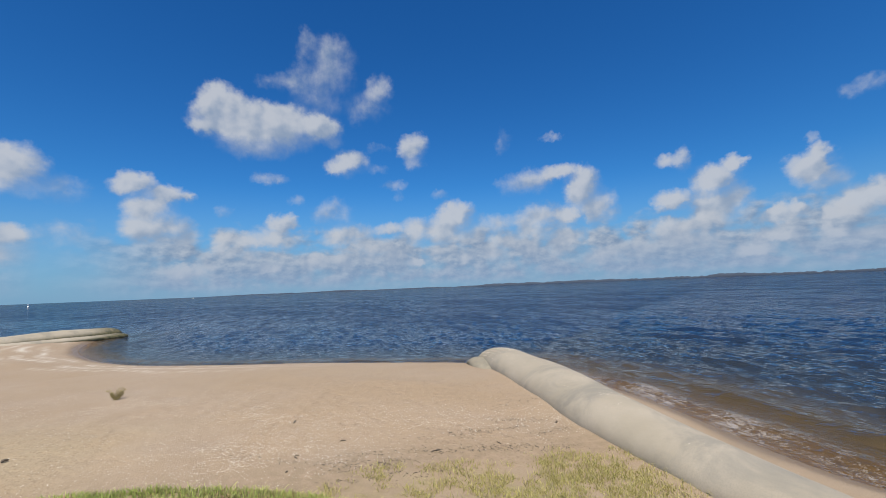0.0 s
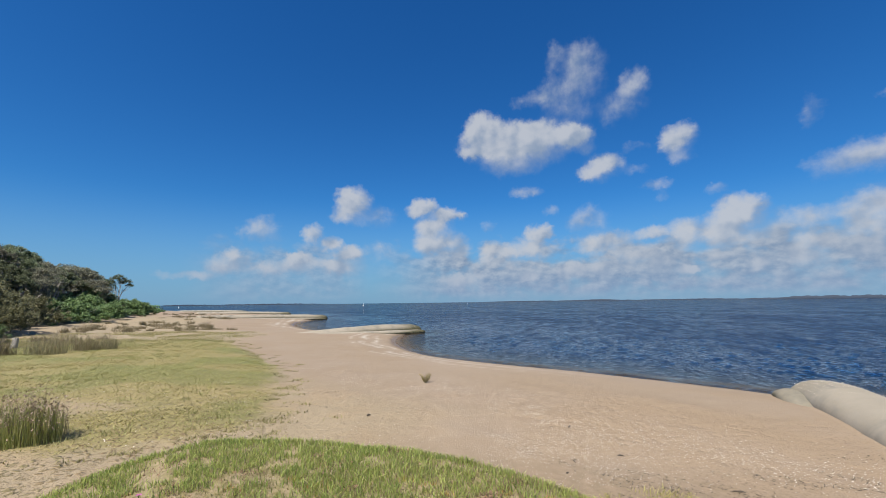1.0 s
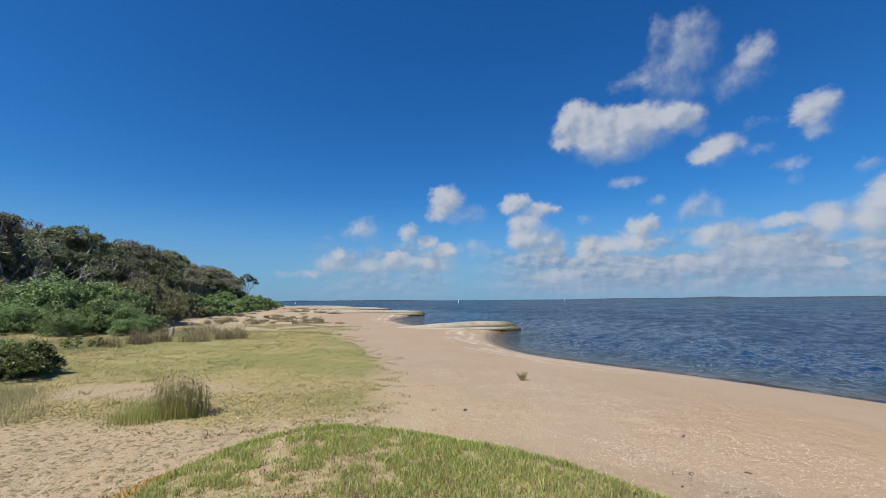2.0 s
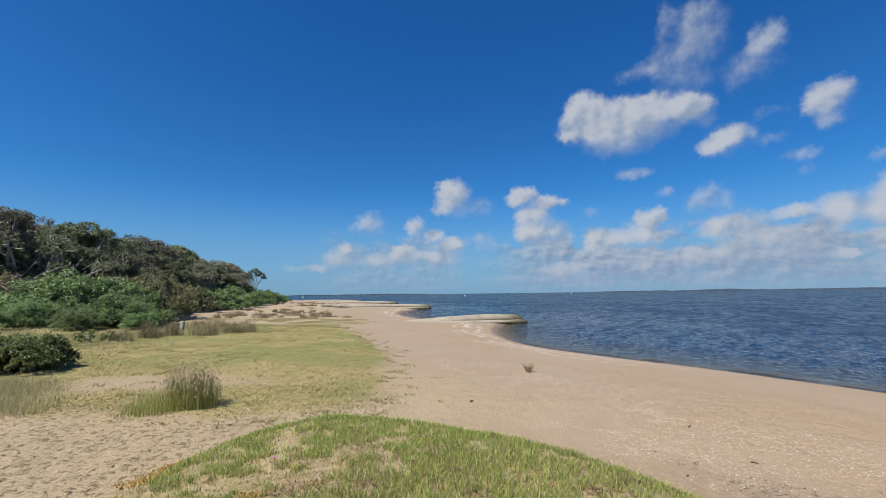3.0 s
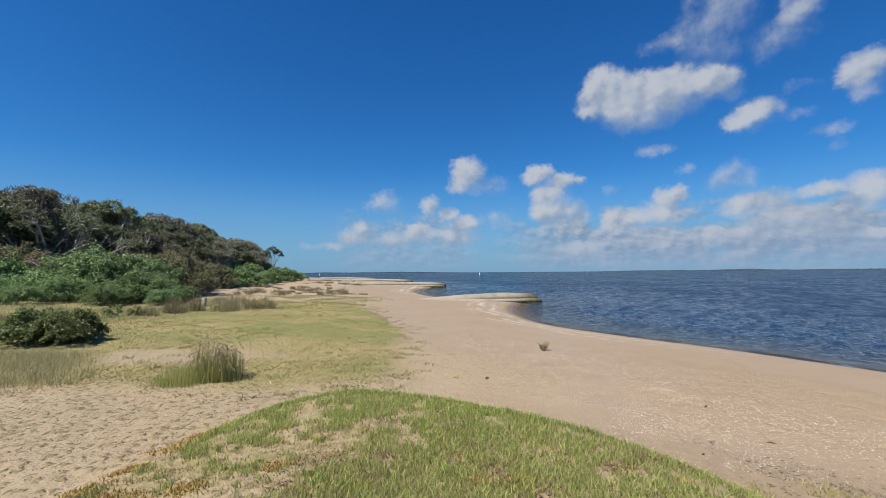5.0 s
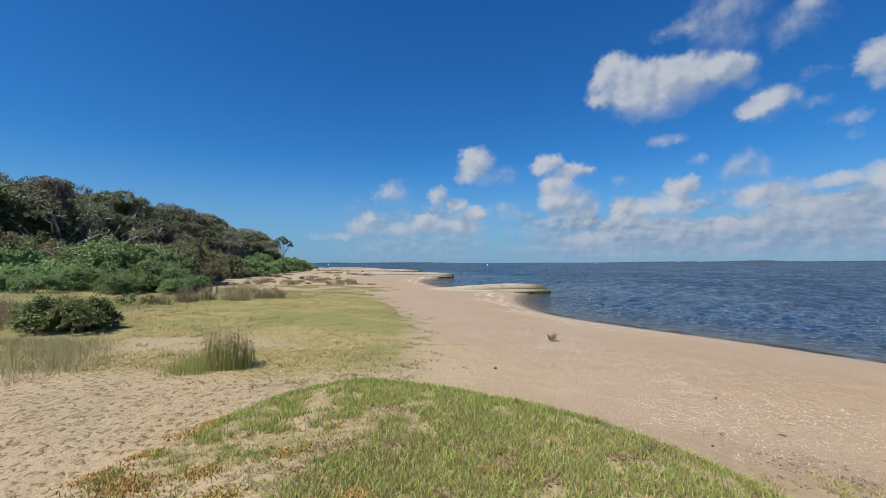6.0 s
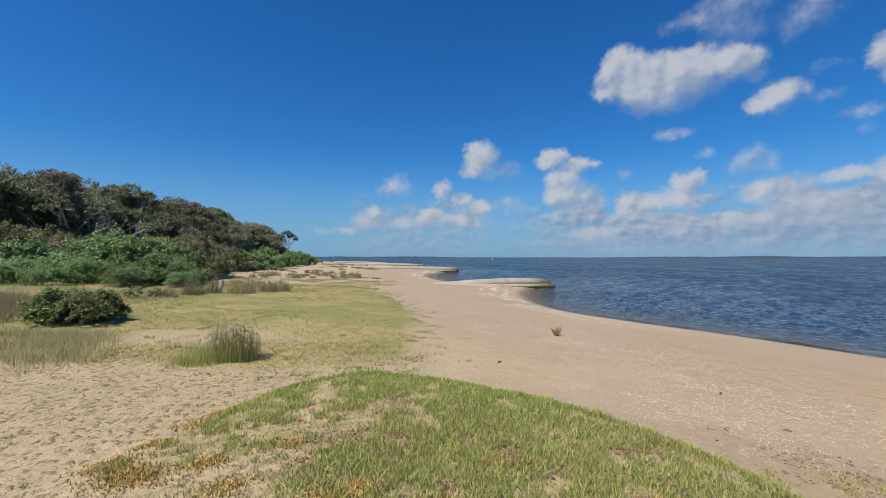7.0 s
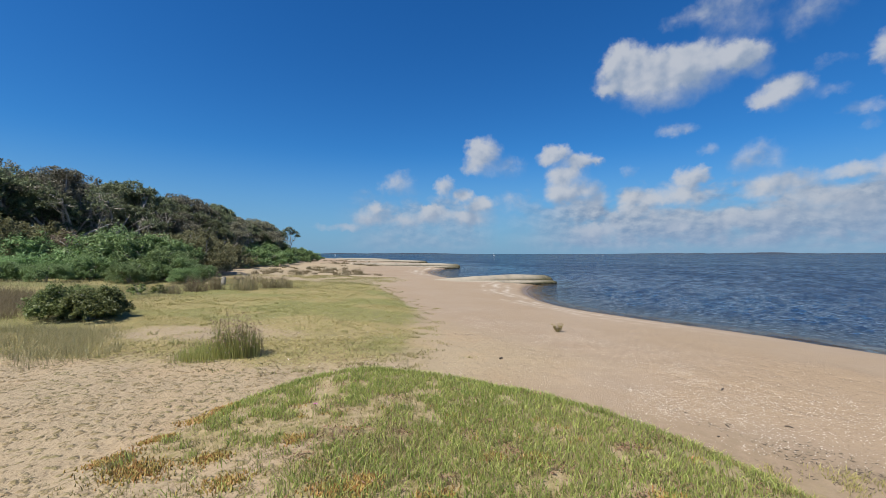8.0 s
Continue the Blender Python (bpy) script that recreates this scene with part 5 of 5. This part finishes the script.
x, y = gg.uniform(-9, 0.4, n), gg.uniform(-2.0, 9.5, n)
ok = (inside_by(MOUND, x, y) < 0.02) & (gg.random(n) > 0.8 * sandy(x, y)) & (gg.random(n) < 0.25 + 0.75 * smooth(fbm(x, y, 0.8, 5), 0.38, 0.6))
x, y = x[ok], y[ok]
bx, by = np.repeat(x, 7) + gg.normal(0, 0.036, 7 * len(x)), np.repeat(y, 7) + gg.normal(0, 0.028, 7 * len(x))
stuff("path_tufts", leaves(np.stack([bx, by, ground_z(bx, by) + gg.uniform(0.001, 0.007, len(bx))], 1), 0.013, gg, 0.45, 3.0), TROD, "tiny trodden grass tufts on the sandy path", "grass")
x, y, d = scatter(MOUND, 150, gg, -2.8, 1.0, 1.5, 5.0)
stuff("mound_tufts", tuft_specks(x, y, 10, 0.032, 0.009, gg, 0.032), STRAW, "dry tufts on the bare part of the mound", "grass")


def fingers(x, y, g, long=0.032, thick=0.0115):
    """Fleshy three-sided leaves, upright and a little splayed."""
    n = len(x)
    base = np.stack([x, y, ground_z(x, y) - 0.005], 1)
    lean = g.normal(0, 0.32, (n, 2))
    h = long * g.uniform(0.6, 1.3, n)
    tip = base + np.stack([lean[:, 0] * h, lean[:, 1] * h, h], 1)
    a = g.uniform(0, 6.28, n)
    ring = [np.stack([np.cos(a + q), np.sin(a + q), 0 * a], 1) for q in (0, 2.09, 4.19)]
    mid = base * 0.45 + tip * 0.55
    v = np.stack([base + r * thick * 0.4 for r in ring] + [mid + r * thick * 0.6 for r in ring] + [tip], 1).reshape(-1, 3)
    k = 7 * np.arange(n)
    quads = np.concatenate([np.stack([k + i, k + (i + 1) % 3, k + 3 + (i + 1) % 3, k + 3 + i], 1) for i in range(3)])
    tris = np.concatenate([np.stack([k + 3 + i, k + 3 + (i + 1) % 3, k + 6], 1) for i in range(3)])
    return v, [quads, tris]


fx, fy = [], []
for cx, cy, r, n in ((-1.95, 3.28, 0.22, 190), (-2.3, 3.55, 0.16, 120), (-1.49, 3.41, 0.13, 90), (-0.45, 3.0, 0.2, 170), (0.71, 3.5, 0.1, 60), (-0.27, 3.14, 0.12, 80), (-1.87, 4.65, 0.16, 150),
                     (-1.99, 4.4, 0.17, 160), (1.09, 3.47, 0.1, 50), (1.9, 2.9, 0.12, 70), (-0.9, 3.54, 0.12, 70), (-2.15, 3.9, 0.13, 110), (0.2, 2.9, 0.12, 80), (-1.2, 3.0, 0.15, 90)):
    out = 1.1 if cx < -0.8 else 1.0
    fx.append(gg.normal(cx * out, r * 0.6, 3 * n))
    fy.append(gg.normal(cy * out, r * 0.42, 3 * n))
for k in range(46):
    cx, cy = gg.uniform(-1.2, 2.6), gg.uniform(1.8, 5.0)
    if inside_by(MOUND, np.array([cx]), np.array([cy]))[0] > 0.25:
        fx.append(gg.normal(cx, 0.05, 16))
        fy.append(gg.normal(cy, 0.04, 16))
stuff("pigface", fingers(np.concatenate(fx), np.concatenate(fy), gg), SUCCULENT, "orange-tipped fleshy pigface creeping over sand", "succulent")


DUFF = plain_material("dead_leaf_scraps", (0.105, 0.062, 0.036), (0.260, 0.150, 0.085), 50, 0.85)
cx, cy, cr = (np.repeat(q, 60) for q in np.array(SPOTS).T)
cx, cy = cx + gg.normal(0, 0.75, len(cx)) * cr, cy + gg.normal(0, 0.55, len(cy)) * cr
ok = inside_by(MOUND, cx, cy) > 0.2
cx, cy = cx[ok], cy[ok]
stuff("dead_leaves", leaves(np.stack([cx, cy, ground_z(cx, cy) + gg.uniform(0.004, 0.045, len(cx))], 1), 0.017, gg, 0.3, 0.8), DUFF, "brown dead leaf scraps among mound grass", "leaf litter")


# ---------------------------------------------------------------- small things on the beach
def chips(x, y, size, g):
    """Broken shells: small bent four-sided flakes lying on the sand."""
    n = len(x)
    c = np.stack([x, y, ground_z(x, y) + 0.003], 1)
    a = g.uniform(0, 6.28, n)
    s = size * g.uniform(0.5, 1.6, n)
    u = np.stack([np.cos(a), np.sin(a), g.normal(0, 0.25, n)], 1) * s[:, None]
    w = np.stack([-np.sin(a), np.cos(a), g.normal(0, 0.25, n)], 1) * (s * g.uniform(0.5, 0.9, n))[:, None]
    top = c + np.stack([0 * a, 0 * a, s * 0.35], 1)
    v = np.stack([c - u, c - w, c + u, c + w, top], 1).reshape(-1, 3)
    k = 5 * np.arange(n)
    return v, np.concatenate([np.stack([k + i, k + (i + 1) % 4, k + 4], 1) for i in range(4)])


n = 400000
x, y = gg.uniform(-1, 10, n), gg.uniform(1, 15, n)
d = inside_by(SHORE, x, y)
band = np.exp(-((d - 7.9 - 1.6 * (fbm(x, y, 0.25, 3) - 0.5)) / 1.2) ** 2) * smooth(fbm(x, y, 0.9, 0), 0.3, 0.62) * 0.62 * np.clip(1.35 - y / 10, 0.06, 1) + 0.035 * smooth(d, 4.5, 6.5) * (1 - 0.8 * smooth(y, 6.5, 8.5))
band *= (inside_by(MOUND, x, y) < -0.3) * (inside_by(DRY, x, y) < 0) * (inside_by(MEADOW, x, y) < -0.3)
ok = gg.random(n) < band
stuff("shells", chips(x[ok], y[ok], 0.0064, gg), SHELL, "white broken shells strewn over the sand", "shell")
n = 34000
x, y = gg.uniform(3.2, 9.5, n), gg.uniform(2.0, 7.5, n)
line = ((x - 4.66) * 1.63 + y - 5.38) / 1.91
ok = (gg.random(n) < 0.4 * np.exp(-((line - 0.8) / 0.8) ** 2) * smooth(fbm(x, y, 0.8, 2), 0.3, 0.6)) & (inside_by(DRY, x, y) < -0.1) & (inside_by(MOUND, x, y) < -0.3)
stuff("shell_grit", chips(x[ok], y[ok], 0.0078, gg), SHELL, "coarse white shell chips in trodden sand", "shell")
n = 1800
x, y = gg.uniform(-6, 0, n), gg.uniform(7, 12, n)
ok = gg.random(n) < smooth(fbm(x, y, 0.7, 0), 0.45, 0.6)
stuff("path_shells", chips(x[ok], y[ok], 0.009, gg), SHELL, "pale shell bits on the sandy dune patch", "shell")

pick = tube_top[gg.integers(0, len(tube_top), 60)]
pick = np.concatenate([pick[np.hypot(pick[:, 0] - 7.9, pick[:, 1] - 2.1) < 0.9], pick[:20], tube_top[np.hypot(tube_top[:, 0] - 11.9, tube_top[:, 1] - 6.0) < 0.7].repeat(3, 0)]).repeat(3, 0)
v, f = chips(pick[:, 0], pick[:, 1], 0.009, gg)
v = v.reshape(-1, 5, 3)
v[:, :, :2] += gg.normal(0, 0.05, (len(v), 1, 2))
v[:, :, 2] += (pick[:, 2] - ground_z(pick[:, 0], pick[:, 1]) - 0.002)[:, None]
stuff("tube_shells", (v.reshape(-1, 3), f), SHELL, "few shell bits lying on the fabric tube", "shell")

# wrack: dry weed in broken lines where the dry grass begins
wx1, wy1 = [], []
for x0, y0, x1, y1, n in ((3.3, 5.75, 3.75, 4.9, 40), (3.6, 4.9, 4.1, 4.0, 60), (3.75, 4.2, 4.7, 3.5, 110), (4.2, 4.4, 5.1, 3.45, 90), (5.0, 3.5, 5.8, 2.6, 120), (5.6, 2.9, 6.3, 1.95, 90), (3.6, 3.9, 4.6, 3.0, 90),
                          (0.6, 9.9, 2.0, 10.0, 60), (0.4, 8.8, 1.2, 8.5, 30), (6.4, 2.6, 7.0, 2.3, 60), (5.7, 3.5, 6.7, 2.9, 90), (6.7, 3.5, 7.3, 2.7, 70), (5.2, 4.0, 6.2, 3.4, 60), (7.2, 3.9, 8.4, 3.3, 50)):
    k = gg.random(n)
    wx1.append(x0 + (x1 - x0) * k + gg.normal(0, 0.07, n))
    wy1.append(y0 + (y1 - y0) * k + gg.normal(0, 0.07, n))
wx1, wy1 = np.concatenate(wx1), np.concatenate(wy1)
stuff("seaweed", leaves(np.stack([wx1, wy1, ground_z(wx1, wy1) + 0.006], 1), 0.027, gg, 0.13, 3.5), WEED, "dark dry seaweed scraps in a wrack line", "seaweed")


def driftwood(x, y, long, thick, turn, seed, label="short dark piece of driftwood on sand"):
    g = np.random.default_rng(seed)
    ln = curve([(-long / 2, 0, thick * 0.4), (0, g.normal(0, long * 0.08), thick * 0.7), (long / 2, g.normal(0, long * 0.06), thick * 0.45)], 7)
    v, f = sweep(ln, thick / 2 * np.array([0.5, 0.9, 1.0, 1.0, 0.9, 0.75, 0.4]), 7, 0.8, 0.3, seed)
    ob = put("driftwood", make_mesh("driftwood", v, f), WOOD)
    ob.matrix_basis = pose(x, y, float(ground_z(x, y)), 0, 0, turn)
    return tagged(ob, label, "driftwood", "driftwood pieces")


driftwood(4.74, 6.0, 0.15, 0.022, 35, 1)
driftwood(3.84, 4.79, 0.10, 0.016, 80, 2, "forked dark twig on shelly sand")
driftwood(1.72, 7.55, 0.065, 0.04, 20, 3, "small dark lump of wood on sand")
driftwood(3.9, 4.84, 0.06, 0.012, 130, 4)
driftwood(5.07, 3.48, 0.12, 0.018, -30, 5)
driftwood(5.8, 2.9, 0.10, 0.016, 60, 6)
driftwood(3.5, 4.5, 0.04, 0.018, 10, 7)
driftwood(4.6, 4.75, 0.09, 0.02, 140, 8)
driftwood(7.15, 2.55, 0.07, 0.03, 10, 9)


def saltbush(x, y):
    """The little dry plant alone on the sand."""
    g = np.random.default_rng(9)
    root = new("beach_plant")
    for k in range(16):
        a, ln = g.uniform(0, 6.28), g.uniform(0.10, 0.22)
        tip = np.array([np.cos(a) * ln * 0.75, np.sin(a) * ln * 0.5, ln])
        stem = curve([(0, 0, -0.01), tip * (0.6, 0.6, 0.4), tip], 5)
        tw = put("stem", make_mesh("stem", *sweep(stem, np.linspace(0.005, 0.002, 5), 5)), DRYPLANT, root)
        tuft = put("leaf_tuft", make_mesh("leaf_tuft", *leaves(stem[1:].repeat(8, 0) + g.normal(0, 0.016, (32, 3)), 0.016, g, 0.5), flat_shade=True), DRYPLANT, tw)
        tagged(tuft, kind="stuff")
    root.location = (x, y, float(ground_z(x, y)))
    return tagged(root, "small dry olive plant growing alone on sand", "plant")


saltbush(3.96, 10.79)


def pigface_flower(x, y):
    g = np.random.default_rng(4)
    root = new("flower")
    h = 0.075
    put("stalk", make_mesh("stalk", *sweep([(0, 0, 0), (0.002, 0, h * 0.5), (0, 0, h)], 0.003, 6)), RUSH, root)
    put("centre", make_mesh("centre", *sweep([(0, 0, h - 0.004), (0, 0, h + 0.006)], 0.007, 10)), STRAW, root, "pale yellow flower centre")
    for k in range(22):
        a = 2 * math.pi * k / 22
        d, s = np.array([math.cos(a), math.sin(a), 0.35]), np.array([-math.sin(a), math.cos(a), 0])
        v = np.array([d * 0.006, d * 0.017 + s * 0.003, d * 0.027, d * 0.017 - s * 0.003]) + (0, 0, h)
        put("petal", make_mesh("petal", v, np.array([[0, 1, 2, 3]])), PETAL, root)
    root.location = (x, y, float(ground_z(x, y)))
    return tagged(root, "magenta pigface flower in the mound grass", "flower")


pigface_flower(-0.93, 4.53)


def channel_marker(az, dist, high, label="white channel marker standing in the bay"):
    root = new("channel_marker")
    r = high * 0.10
    put("float", make_mesh("float", *sweep([(0, 0, -0.3), (0, 0, 0.1), (0, 0, high * 0.28), (0, 0, high * 0.32)], np.array([0.8, 1, 1, 0.7]) * r * 1.6, 14)), PAINT, root)
    put("pole", make_mesh("pole", *sweep([(0, 0, high * 0.3), (0, 0, high * 0.7)], r * 0.6, 8)), PAINT, root)
    put("topmark", make_mesh("topmark", *sweep([(0, 0, high * 0.68), (0, 0, high * 0.85), (0, 0, high)], np.array([1, 0.8, 0.1]) * r, 10)), PAINT, root)
    x, y = at(az, dist)
    root.location = (x, y, 0)
    return tagged(root, label, "buoy", "channel markers")


channel_marker(11.9, 420, 2.6)
channel_marker(25.7, 900, 2.6)
channel_marker(-9.2, 500, 2.2)
